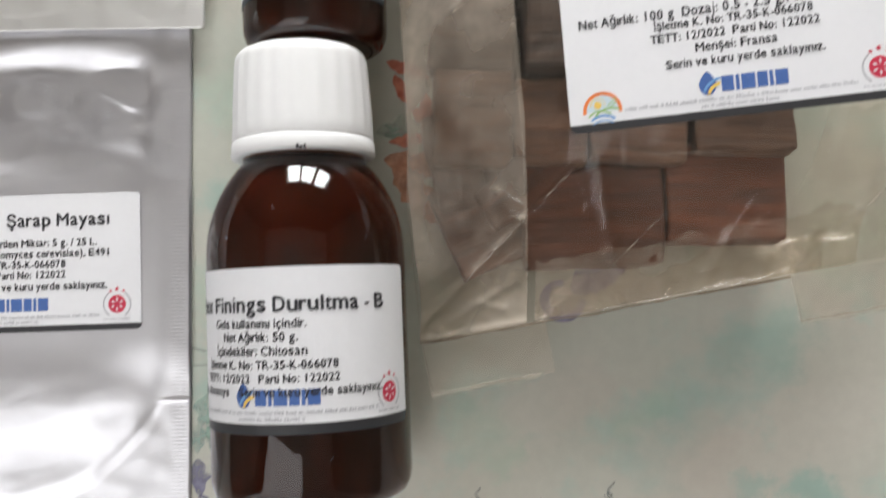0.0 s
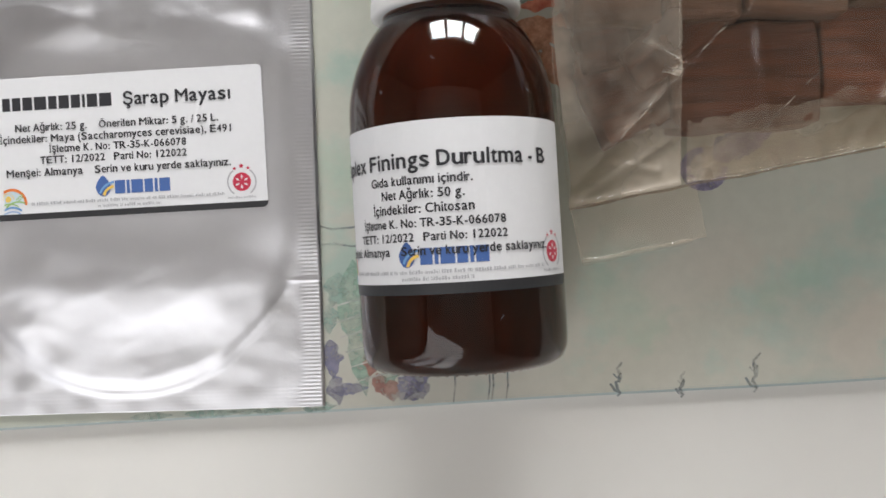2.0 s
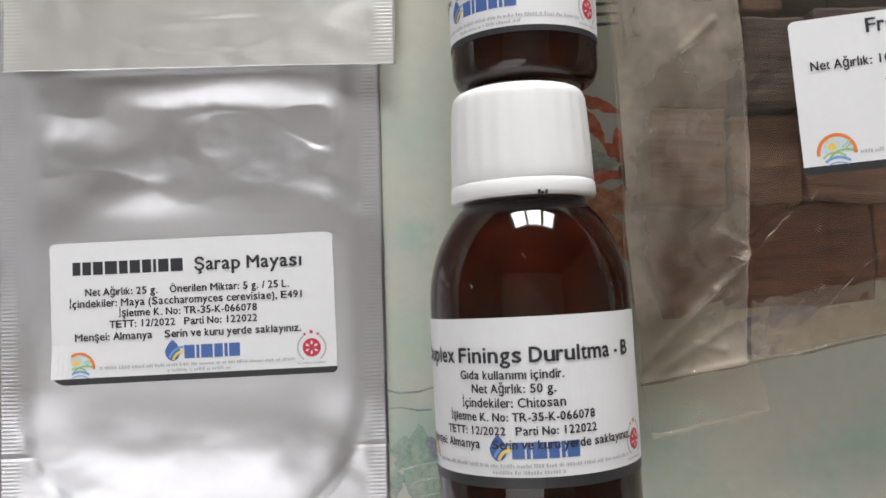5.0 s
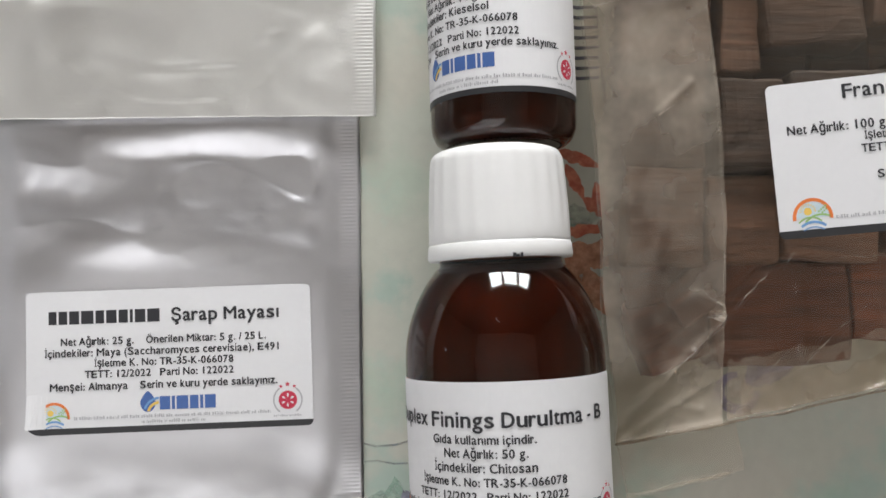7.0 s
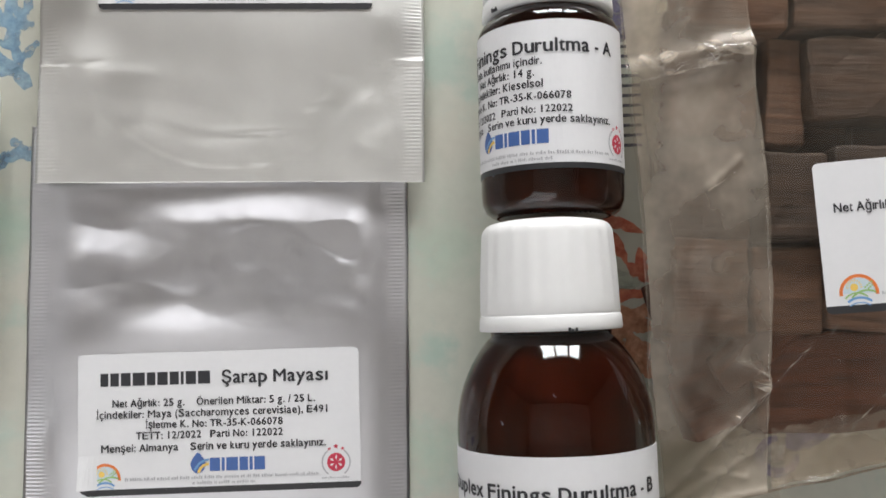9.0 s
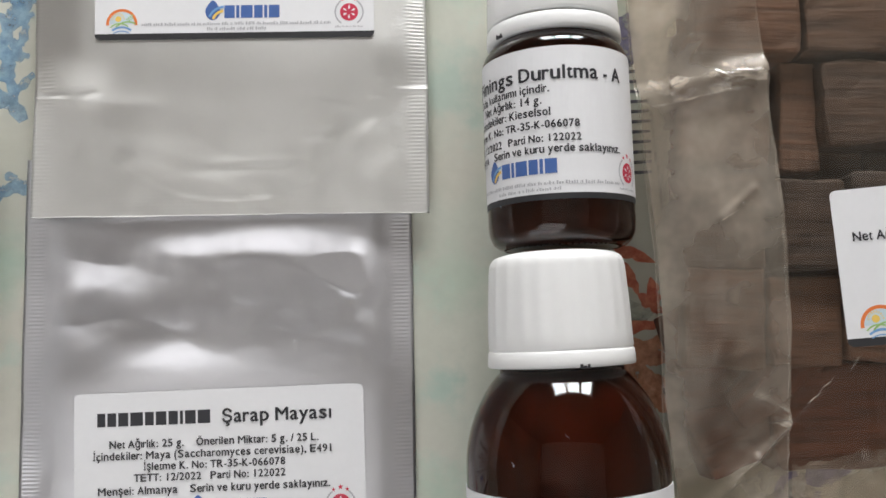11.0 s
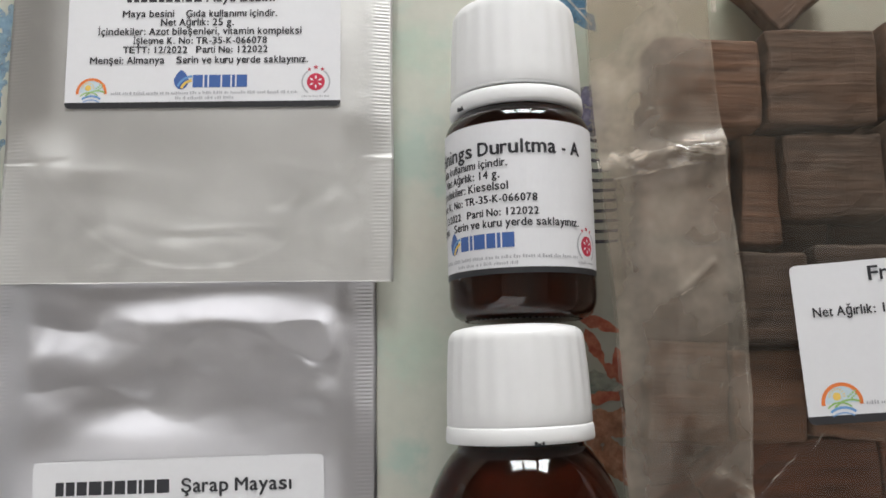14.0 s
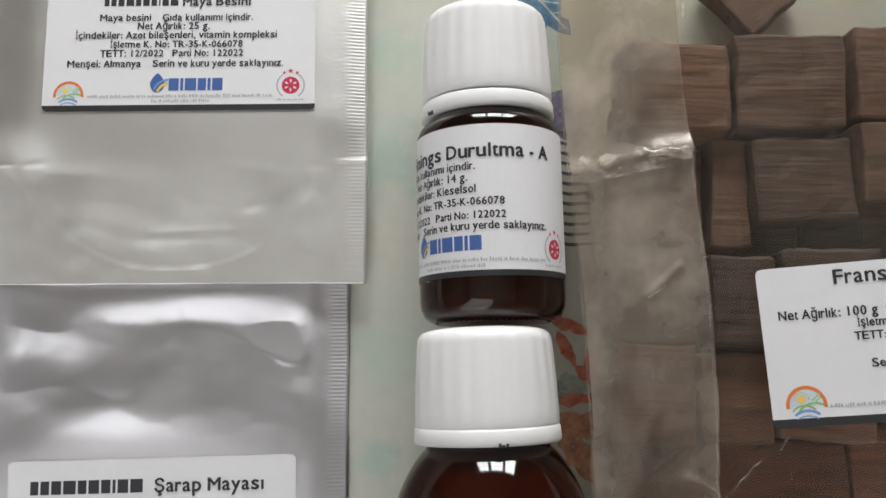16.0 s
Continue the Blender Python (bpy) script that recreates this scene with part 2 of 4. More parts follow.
P_ROSE = make_print("rose_print", (0.56, 0.12, 0.07), (0.64, 0.24, 0.15), 0.95)
P_CORAL = make_print("coral_print", (0.64, 0.26, 0.14), (0.68, 0.38, 0.25), 0.75)
P_PURPLE = make_print("purple_print", (0.22, 0.20, 0.32), (0.38, 0.36, 0.46), 0.48)
P_BLUE = make_print("blue_print", (0.18, 0.32, 0.48), (0.33, 0.48, 0.58), 0.55)
P_TEAL = make_print("teal_print", (0.22, 0.40, 0.36), (0.38, 0.52, 0.45), 0.3)
P_GREEN = make_print("green_print", (0.30, 0.46, 0.36), (0.42, 0.52, 0.44), 0.28)
P_STEM = make_print("mint_print", (0.28, 0.50, 0.38), (0.44, 0.58, 0.48), 0.38)
P_VIOLET = make_print("violet_print", (0.13, 0.12, 0.25), (0.27, 0.26, 0.37), 0.5)
P_RUST = make_print("rust_print", (0.30, 0.11, 0.09), (0.44, 0.22, 0.17), 0.58)
P_LEAF = make_print("deep_blue_print", (0.07, 0.19, 0.32), (0.17, 0.31, 0.43), 0.75)
P_HATCH = make_print("dark_hatch_print", (0.05, 0.05, 0.07), (0.14, 0.14, 0.17), 0.8)
P_LILAC = make_print("lilac_print", (0.22, 0.19, 0.34), (0.36, 0.33, 0.46), 0.72)
P_LINE = make_print("ink_line_print", (0.17, 0.20, 0.22), (0.33, 0.37, 0.38), 0.40)
P_PALE = make_print("pale_print", (0.62, 0.60, 0.57), (0.72, 0.70, 0.66), 0.6)

# ---------------------------------------------------------------- building blocks


def part(name, bm, mat, parent=None, label="", smooth=False, scale=MM):
    """Links a bmesh, drawn in millimetres, as one mesh object under a thing or a part."""
    for v in bm.verts:
        v.co *= scale
    bmesh.ops.recalc_face_normals(bm, faces=bm.faces)
    me = bpy.data.meshes.new(name)
    bm.to_mesh(me)
    bm.free()
    me.materials.append(mat)
    if smooth:
        me.polygons.foreach_set("use_smooth", [True] * len(me.polygons))
    ob = new(name, me)
    ob.parent = parent
    if label:
        tagged(ob, label=label)
    return ob


def raw(name, verts, faces, mat, parent=None, label="", smooth=False):
    """The same from lists of vertices in millimetres and of faces."""
    me = bpy.data.meshes.new(name)
    me.from_pydata([(x * MM, y * MM, z * MM) for x, y, z in verts], [], faces)
    me.validate()
    me.materials.append(mat)
    if smooth:
        me.polygons.foreach_set("use_smooth", [True] * len(me.polygons))
    ob = new(name, me)
    ob.parent = parent
    if label:
        tagged(ob, label=label)
    return ob


def thing(name, m, label, category, group="", kind=""):
    ob = new(name)
    ob.empty_display_size = 0.01
    ob.matrix_world = m
    return tagged(ob, label, category, group, kind)


def box(bm, x0, y0, z0, x1, y1, z1, bevel=0.0, segments=2):
    r = bmesh.ops.create_cube(bm, size=1)
    for v in r["verts"]:
        v.co = Vector(((x0 + x1) / 2 + v.co.x * (x1 - x0), (y0 + y1) / 2 + v.co.y * (y1 - y0), (z0 + z1) / 2 + v.co.z * (z1 - z0)))
    if bevel:
        edges = list({e for v in r["verts"] for e in v.link_edges})
        bmesh.ops.bevel(bm, geom=edges, offset=bevel, segments=segments, affect="EDGES", profile=0.5)


def smooth01(a, b, x):
    k = min(1.0, max(0.0, (x - a) / (b - a)))
    return k * k * (3 - 2 * k)


def lathe(profile, n=72, ribs=None):
    """A bmesh turned about the local y axis, which lies level at z = 0. ribs: (count, depth, from, to) along y."""
    bm = bmesh.new()
    rings = []
    for y, r in profile:
        ring = []
        for k in range(n):
            a = 2 * math.pi * k / n
            rr = r
            if ribs and ribs[2] <= y <= ribs[3]:
                rr -= ribs[1] * (0.5 + 0.5 * math.cos(ribs[0] * a))
            ring.append(bm.verts.new((rr * math.sin(a), y, rr * math.cos(a))))
        rings.append(ring)
    for a, b in zip(rings, rings[1:]):
        for k in range(n):
            bm.faces.new((a[k], a[(k + 1) % n], b[(k + 1) % n], b[k]))
    for ring in (rings[0], rings[-1]):
        if ring[0].co.xz.length > 1e-6:
            bm.faces.new(ring)
    return bm


# ---------------------------------------------------------------- printed labels


# advance widths, in thousandths of the letter size, of a plain grotesque and of its bold cut
NARROW = {"iıjl": 222, " .,:/fItİ": 278, "-()r": 333, "cçkJsşvxyz": 500, "FTZ": 611, "AÂBEKPSŞVXY": 667, "CDHNRUw": 722, "GOÖQ": 778, "mM": 833, "W": 944}
BOLD = {"iıjl .,/Iİ": 278, "-():ft": 333, "r": 389, "acçekJsşvxy": 556, "z": 500, "bdgğhnopqu": 611, "FTZL": 611, "EPSŞVXY": 667, "ABCDHKNRU": 722, "w": 778, "GOÖ": 778, "M": 833, "m": 889}
GLYPHS = {}


def advance(c, bold):
    for chars, w in (BOLD if bold else NARROW).items():
        if c in chars:
            return w / 1000
    return 0.556


def glyph(c):
    """Outline mesh of one letter."""
    if c not in GLYPHS:
        cu = bpy.data.curves.new("writing", "FONT")
        cu.body, cu.resolution_u = c, 3
        ob = bpy.data.objects.new("writing", cu)
        scene.collection.objects.link(ob)
        me = bpy.data.meshes.new_from_object(ob.evaluated_get(bpy.context.evaluated_depsgraph_get()))
        GLYPHS[c] = [(v.co.x, v.co.y) for v in me.vertices], [tuple(p.vertices) for p in me.polygons]
        bpy.data.objects.remove(ob)
        bpy.data.curves.remove(cu)
        bpy.data.meshes.remove(me)
    return GLYPHS[c]


def text_shape(words, width, bold=0.0):
    """Outline mesh of a line of writing, spaced like a grotesque, of that width, its baseline and left end at 0."""
    size = width / (sum(advance(c, bold) for c in words) - 0.12)
    x_high, cap_high = max(y for _, y in glyph("x")[0]), max(y for _, y in glyph("H")[0])
    verts, faces, x = [], [], -0.06
    for c in words:
        pts, fs = glyph(c)
        step = advance(c, bold)
        if pts:
            lo, hi = min(p[0] for p in pts), max(p[0] for p in pts)
            want = step - (0.05 if c in "vxyzAVXYTfrt/" else 0.13)
            if c in ".,:iıjlIİ-1":
                want = min(want, (hi - lo) * 0.716 / cap_high)
            k, n = want / max(hi - lo, 1e-4), len(verts)
            for a, b in pts:
                if c.islower() and c not in "bdfhklt":
                    b = b * 0.52 / x_high
                elif c.islower() and b > x_high:
                    b = 0.52 + (b - x_high) * 0.2 / (cap_high - x_high)
                else:
                    b = b * (0.52 / x_high if c.islower() else 0.716 / cap_high)
                verts.append(((x + step / 2 + (a - (lo + hi) / 2) * k) * size, b * size))
            faces += [tuple(n + i for i in f) for f in fs]
        x += step
    return verts, faces


def ink(name, shapes, mat, parent, to, lift=0.20, label=""):
    """Flat shapes, each a list of points (or (verts, faces)), laid on a label by its mapping."""
    verts, faces = [], []
    for number, s in enumerate(shapes):
        if isinstance(s, tuple):
            pts, fs = s
        else:
            k = len(s)
            pts = s + [(sum(p[0] for p in s) / k, sum(p[1] for p in s) / k)]
            fs = [(i, (i + 1) % k, k) for i in range(k)]
        n = len(verts)
        verts += [to(u, v, lift + 0.004 * min(number, 8)) for u, v in pts]
        faces += [tuple(n + i for i in f) for f in fs]
    return raw(name, verts, faces, mat, parent, label)


def disc(u, v, r, n=24):
    return [(u + r * math.cos(2 * math.pi * k / n), v + r * math.sin(2 * math.pi * k / n)) for k in range(n)]


def arc(u, v, r0, r1, a0, a1, n=20):
    """A curved band as (verts, faces)."""
    verts, faces = [], []
    for k in range(n + 1):
        a = radians(a0 + (a1 - a0) * k / n)
        verts += [(u + r0 * math.cos(a), v + r0 * math.sin(a)), (u + r1 * math.cos(a), v + r1 * math.sin(a))]
    for k in range(n):
        faces.append((2 * k, 2 * k + 1, 2 * k + 3, 2 * k + 2))
    return verts, faces


def bar(u0, v0, u1, v1):
    return [(u0, v0), (u1, v0), (u1, v1), (u0, v1)]


def star(u, v, r):
    return [(u + (r if k % 2 == 0 else r * 0.42) * math.sin(math.pi * k / 5), v + (r if k % 2 == 0 else r * 0.42) * math.cos(math.pi * k / 5)) for k in range(10)]


def word_bars(u0, u1, v, h, rng, gap=0.5):
    """Letter-sized bars in groups of the length of words that cannot be read."""
    out, u = [], u0
    while u < u1 - 0.8:
        for _ in range(rng.randint(2, 8)):
            w = rng.choice((0.16, 0.34, 0.4, 0.46))
            tall = h * rng.choice((0.75, 0.75, 1.0, 1.15))
            if u + w > u1:
                break
            out.append(bar(u, v, u + w * 0.75, v + tall))
            u += w + 0.07
        u += gap
    return out


def paper_label(parent, to, width, height, lines, seed, strip=1.4, title_bars=None, cut=1.3, left=0.0, logo_u=0.558, arch=1.12, emblem=5.6, rise=0.0):
    """A white self-adhesive label with rounded corners, its dark lower strip, its writing and its three emblems.
    to(u, v, w) lays a point of it on the surface; lines: words, left end, width, baseline from the top, boldness."""
    rng = random.Random(seed)
    n = 56
    us = sorted({width * k / n for k in range(n + 1)} | {0.15, 0.4, 0.8, width - 0.15, width - 0.4, width - 0.8})

    def reach(u, r):
        d = min(u, width - u)
        rr = (cut if u < width / 2 else 1.3) if r == 0 else 1.3
        return 0.0 if d >= rr else rr - math.sqrt(max(0.0, rr * rr - (rr - d) ** 2))

    def sheet(name, lo, hi, mat, thick, base, label, round_low, round_high):
        verts, faces, count = [], [], 0
        for u in us:
            a = lo + (reach(u, 0) if round_low else 0)
            b = hi - (reach(u, 1) if round_high else 0)
            for k in range(5):
                verts.append(to(u, a + (b - a) * k / 4, base + thick))
            verts += [to(u, a, base), to(u, b, base)]
            count += 1
        for c in range(count - 1):
            p, q = 7 * c, 7 * c + 7
            faces += [(p + k, q + k, q + k + 1, p + k + 1) for k in range(4)]
            faces += [(p + 5, q + 5, q, p), (p + 4, q + 4, q + 6, p + 6)]
        return raw(name, verts, faces, mat, parent, label)

    paper = sheet("paper_label", strip, height, PAPER, 0.12, 0.03, "white printed paper label", False, True)
    under = sheet("label_strip", 0.0, strip, STRIP, 0.10, 0.02, "dark grey strip along the label's lower edge", True, False)
    if title_bars:
        for u0, u1, v, h, count in title_bars:
            shares = [(0.8, 0.85, 0.95, 1.15, 0.85, 1.0, 0.9, 0.4, 1.0, 1.15)[k % 10] for k in range(count)]
            step, x = (u1 - u0) / sum(shares), u0
            for share in shares:
                ink("printed_bar", [bar(x, v, x + step * share - 0.45, v + h)], INK, paper, to)
                x += step * share
    # blue drop and the bars of a trade name
    u, v = width * logo_u - 8.6, strip + 3.0 + rise
    drop = [(u + 1.7 * math.sin(a) * (1 - 0.45 * max(0, math.cos(a))), v + 2.2 + 2.3 * math.cos(a)) for a in [2 * math.pi * k / 24 for k in range(24)]]
    ink("logo_drop", [drop], BLUE, paper, to)
    ink("logo_stripe", [arc(u + 2.6, v - 0.6, 2.3, 2.9, 95, 165, 8)], YELLOW, paper, to, 0.24)
    ink("logo_stripe", [arc(u + 2.6, v - 0.6, 3.3, 3.8, 92, 160, 8)], SKYBLUE, paper, to, 0.24)
    x = u + 2.6
    for w in (2.3, 0.7, 2.6, 1.9, 0.7, 2.4):
        ink("logo_bar", [bar(x, v + 0.35, x + w / 2, v + 3.3), bar(x + w / 2, v + 0.35, x + w, v + 3.3)], BLUE, paper, to)
        x += w + 0.35
    # round red emblem in a wreath, with stars
    u, v = width - emblem, strip + 4.4
    ink("emblem_disc", [disc(u, v, 2.05)], RED, paper, to)
    ink("emblem_flower", [[(u + 1.55 * math.cos(a + d) * s, v + 1.55 * math.sin(a + d) * s) for d, s in ((-0.22, 0.75), (0, 0.35), (0.22, 0.75), (0, 1.05))] for a in [math.pi / 3 * k + 0.5 for k in range(6)]], PAPER, paper, to, 0.24)
    ink("emblem_wreath", [arc(u, v, 2.95, 3.3, 125, 235), arc(u, v, 2.95, 3.3, -55, 55)], GREY, paper, to)
    ink("emblem_star", [star(u - 1.5, v + 3.0, 0.5), star(u, v + 3.5, 0.65), star(u + 1.5, v + 3.0, 0.5)], RED, paper, to)
    tagged(ink("emblem_print", word_bars(u - 3.2, u + 3.2, v - 3.6, 0.4, rng, 0.2), GREY, paper, to), kind="stuff")
    # arched emblem of sun and field
    u, v = 6.0 + left, strip + 2.3
    au, av = u, v

    def big_to(p, q, w):
        return to(au + (p - au) * arch, av + (q - av) * arch, w)
    ink("arch_sky", [[(u + 2.5 * math.cos(a), v + 2.5 * math.sin(a)) for a in [math.pi * k / 16 for k in range(17)]]], PALE_SKY, paper, big_to, 0.19)
    ink("arch_band", [arc(u, v, 2.55, 3.1, -6, 186)], ORANGE, paper, big_to)
    ink("arch_sun", [disc(u - 0.7, v + 1.0, 0.62, 16)], YELLOW, paper, big_to)
    ink("arch_sunburst", [[(u - 0.7 + 0.8 * math.cos(a), v + 1.0 + 0.8 * math.sin(a)), (u - 0.7 + 1.25 * math.cos(a + 0.1), v + 1.0 + 1.25 * math.sin(a + 0.1)), (u - 0.7 + 1.25 * math.cos(a - 0.1), v + 1.0 + 1.25 * math.sin(a - 0.1))] for a in [0.35 * k for k in range(10)]], YELLOW, paper, big_to)
    ink("arch_field", [arc(u + 1.2, v - 2.7, 2.95, 3.25, 60, 140), arc(u - 0.4, v - 2.3, 2.25, 2.5, 45, 140)], GREEN, paper, big_to)
    ink("arch_sprig", [disc(u + 1.0 + 0.35 * k, v + 0.9 + 0.28 * k, 0.17, 8) for k in range(4)] + [disc(u + 1.5 + 0.3 * k, v + 0.7 + 0.25 * k, 0.16, 8) for k in range(3)], GREEN, paper, big_to)
    ink("arch_water", [arc(u, v - 3.6, 2.7, 3.1, 50, 130), arc(u, v - 4.3, 2.7, 2.9, 55, 125)], SKYBLUE, paper, big_to)
    # small print that names people and streets
    tagged(ink("small_print", word_bars(10.4 + left, width - 9.4, strip + 1.75, 0.62, rng, 0.32), GREY, paper, to), kind="stuff")
    tagged(ink("small_print", word_bars(width * 0.40, width * 0.63, strip + 0.55, 0.62, rng, 0.32), GREY, paper, to), kind="stuff")
    return paper


def writing(lines, to, height, paper):
    for words, u, w, down, bold in lines:
        pts, fs = text_shape(words, w, bold)
        for k, (p, q) in enumerate(((-bold, 0), (bold, 0), (0, -bold * 0.7), (0, bold * 0.7)) if bold else ((-0.06, 0), (0.06, 0), (0, -0.04), (0, 0.04))):
            line = ink("printed_line", [([(u + a + p, height - down + b + q) for a, b in pts], fs)], INK, paper, to, 0.27 + 0.004 * k)
            tagged(line, kind="stuff")

# ---------------------------------------------------------------- the room


def wall_with_window(name, along, fixed, lo, hi, w0, w1, z0, z1, outward, mat):
    """A wall 0.16 m thick with an opening through it; along is the axis that it runs on."""
    bm = bmesh.new()
    near, far = (fixed, fixed + 0.16 * outward)
    a, b = min(near, far), max(near, far)
    for p0, p1, q0, q1 in ((lo, w0, 0, 2.6), (w1, hi, 0, 2.6), (w0, w1, 0, z0), (w0, w1, z1, 2.6)):
        if along == "x":
            box(bm, p0, a, q0, p1, b, q1)
        else:
            box(bm, a, p0, q0, b, p1, q1)
    return tagged(part(name, bm, mat, scale=1), "unseen plaster wall with a window opening", "wall", kind="structure")


def plain_box(name, dims, mat, label, category):
    bm = bmesh.new()
    box(bm, *dims)
    return tagged(part(name, bm, mat, scale=1), label, category, kind="structure")


plain_box("floor", (-1.7, -1.0, -0.1, 1.4, 1.1, 0.0), FLOOR, "brown laminate floor of the room", "floor")
plain_box("ceiling", (-1.7, -1.0, 2.6, 1.4, 1.1, 2.7), CEIL, "plain white painted ceiling", "ceiling")
# added walls out of view, set close to shape the reflections
plain_box("wall_west", (-1.61, -0.72, 0, -1.45, 0.8, 2.6), WALL_DARK, "unseen beige wall darkened for the foil's reflections", "wall")
plain_box("wall_east", (1.12, -0.72, 0, 1.28, 0.8, 2.6), WALL_DARK, "unseen beige wall darkened for the foil's reflections", "wall")
wall_with_window("wall_north", "x", 0.8, -1.61, 1.28, -0.25, 0.35, 0.86, 1.175, 1, WALL_NORTH)
wall_with_window("wall_south", "x", -0.72, -1.61, 1.28, -1.22, -0.04, 0.92, 2.48, -1, WALL)


def window(name, x0, x1, y, z0, z1, panes, bar_w, transom=0.0):
    w = thing(name, pose((x0 + x1) / 2, y, z0), "white framed window with upright bars", "window", kind="structure")
    half, h = (x1 - x0) / 2, z1 - z0
    for a, b, c, d in ((-half, -half + bar_w, 0, h), (half - bar_w, half, 0, h), (-half + bar_w, half - bar_w, 0, bar_w), (-half + bar_w, half - bar_w, h - bar_w, h)):
        bm = bmesh.new()
        box(bm, a, -0.02, c, b, 0.02, d, 0.004)
        part("window_frame", bm, FRAME, w, scale=1)
    for k in range(1, panes):
        x = -half + 2 * half * k / panes
        bm = bmesh.new()
        box(bm, x - bar_w / 2, -0.02, bar_w, x + bar_w / 2, 0.02, h - bar_w, 0.004)
        part("mullion", bm, FRAME, w, scale=1)
    if transom:
        bm = bmesh.new()
        box(bm, -half + bar_w, -0.05, transom - bar_w / 2, half - bar_w, -0.021, transom + bar_w / 2, 0.004)
        part("transom", bm, FRAME, w, scale=1)
    return w


window("window_1", -0.25, 0.35, 0.75, 0.86, 1.175, 3, 0.03)
window("window_2", -1.22, -0.04, -0.66, 0.92, 2.48, 3, 0.09, 0.95)

# ---------------------------------------------------------------- table and tablecloth
SLOPE = 0.0635                       # the cloth's front edge runs askew
table = thing("table", pose(0, 0.18, 0), "white laminate table under a printed vinyl cloth", "table")
bm = bmesh.new()
box(bm, -620, -330, 720, 620, 340, 748.4, 3)
part("tabletop", bm, WHITE_TOP, table, "white laminate tabletop")
for x in (-560, 560):
    for y in (-280, 290):
        bm = bmesh.new()
        box(bm, x - 20, y - 20, 0, x + 20, y + 20, 720, 3)
        part("leg", bm, LEG, table)

cloth = thing("tablecloth", pose(0, 0, TOP), "pale green vinyl tablecloth printed with faded flowers", "tablecloth")
bm = bmesh.new()
nx = 80
row0, row1 = [], []
for k in range(nx + 1):
    x = -600 + 1200 * k / nx
    y = -38.4 + SLOPE * x + 0.25 * noise.noise((x * 0.02, 0, 0))
    row0.append(bm.verts.new((x, y + 0.5, 0)))
    row1.append(bm.verts.new((x, 500, 0)))
for k in range(nx):
    bm.faces.new((row0[k], row0[k + 1], row1[k + 1], row1[k]))
sheet_ob = part("vinyl_sheet", bm, CLOTH, cloth, "pale green mottled vinyl sheet")
bm = bmesh.new()
pts = [(-600 + 1200 * k / nx) for k in range(nx + 1)]
prev = None
for x in pts:
    y = -38.4 + SLOPE * x + 0.25 * noise.noise((x * 0.02, 0, 0))
    cur = [bm.verts.new(p) for p in ((x, y + 0.9, 0.02), (x, y - 0.1, -0.35), (x, y - 0.1, -1.2), (x, y + 0.4, -1.5))]
    if prev:
        for k in range(3):
            bm.faces.new((prev[k], cur[k], cur[k + 1], prev[k + 1]))
    prev = cur
part("vinyl_edge", bm, EDGE, cloth, "greyish blue cut edge")


def printed(name, shapes, mat, z=0.06):
    verts, faces = [], []
    for pts_ in shapes:
        n = len(verts)
        verts += [(x, y, z) for x, y in pts_]
        faces.append(tuple(range(n, n + len(pts_))))
    return raw(name, verts, faces, mat, cloth)


def petal(x, y, length, width, angle, seed=0, n=22):
    """A leaf outline from its base, uneven."""
    a, out = radians(angle), []
    for side in (1, -1):
        ks = range(n + 1) if side == 1 else range(n - 1, 0, -1)
        for k in ks:
            s = k / n
            w = width / 2 * math.sin(math.pi * s ** 0.8) * (1 + 0.6 * noise.noise((s * 5, side * 3.1, seed * 1.7)) + 0.3 * noise.noise((s * 13, side * 2.1, seed)))
            p, q = s * length, side * w
            out.append((x + p * math.cos(a) - q * math.sin(a), y + p * math.sin(a) + q * math.cos(a)))
    return out


def stroke(points, width):
    """A drawn line through points, tapering."""
    left, right = [], []
    for k, (x, y) in enumerate(points):
        x0, y0 = points[max(0, k - 1)]
        x1, y1 = points[min(len(points) - 1, k + 1)]
        d = math.hypot(x1 - x0, y1 - y0) or 1
        w = width / 2 * (0.5 + 0.5 * math.sin(math.pi * (k + 0.5) / len(points)))
        nx_, ny_ = -(y1 - y0) / d * w, (x1 - x0) / d * w
        left.append((x + nx_, y + ny_))
        right.append((x - nx_, y - ny_))
    return left + right[::-1]


def blot(x, y, rx, ry, seed, n=26):
    return [(x + rx * (1 + 0.5 * noise.noise((math.cos(a) * 1.6, math.sin(a) * 1.6, seed))) * math.cos(a), y + ry * (1 + 0.5 * noise.noise((math.cos(a) * 1.6, math.sin(a) * 1.6, seed + 9))) * math.sin(a)) for a in [2 * math.pi * k / n for k in range(n)]]


# red and orange flower beside the bottles
for k, (x, y, l, w, a) in enumerate(((14, 69, 11, 3.2, -20), (16, 66, 10, 3.0, -62), (23, 62, 9, 3.0, -80), (20, 58, 8, 3.0, -35), (26, 66, 10, 3.5, -35), (15, 50, 12, 2.6, 6))):
    printed("red_petal", [petal(x, y, l, w, a, k)], P_ROSE, 0.06 + 0.01 * k)
for k, (x, y, l, w, a) in enumerate(((14, 46, 15, 6, -12), (16, 44, 14, 6, -42), (22, 47, 12, 5, 8), (24, 40, 13, 6, -60), (20, 36, 12, 5, -20))):
    printed("orange_petal", [petal(x, y, l, w, a, k + 20)], P_CORAL, 0.05 + 0.01 * k)
printed("green_leaf", [petal(12, 52, 14, 5, 12, 3)], P_GREEN, 0.04)
# purple bud with dark hatching
printed("purple_bud", [blot(16, 117.5, 5, 6.5, 4)], P_VIOLET)
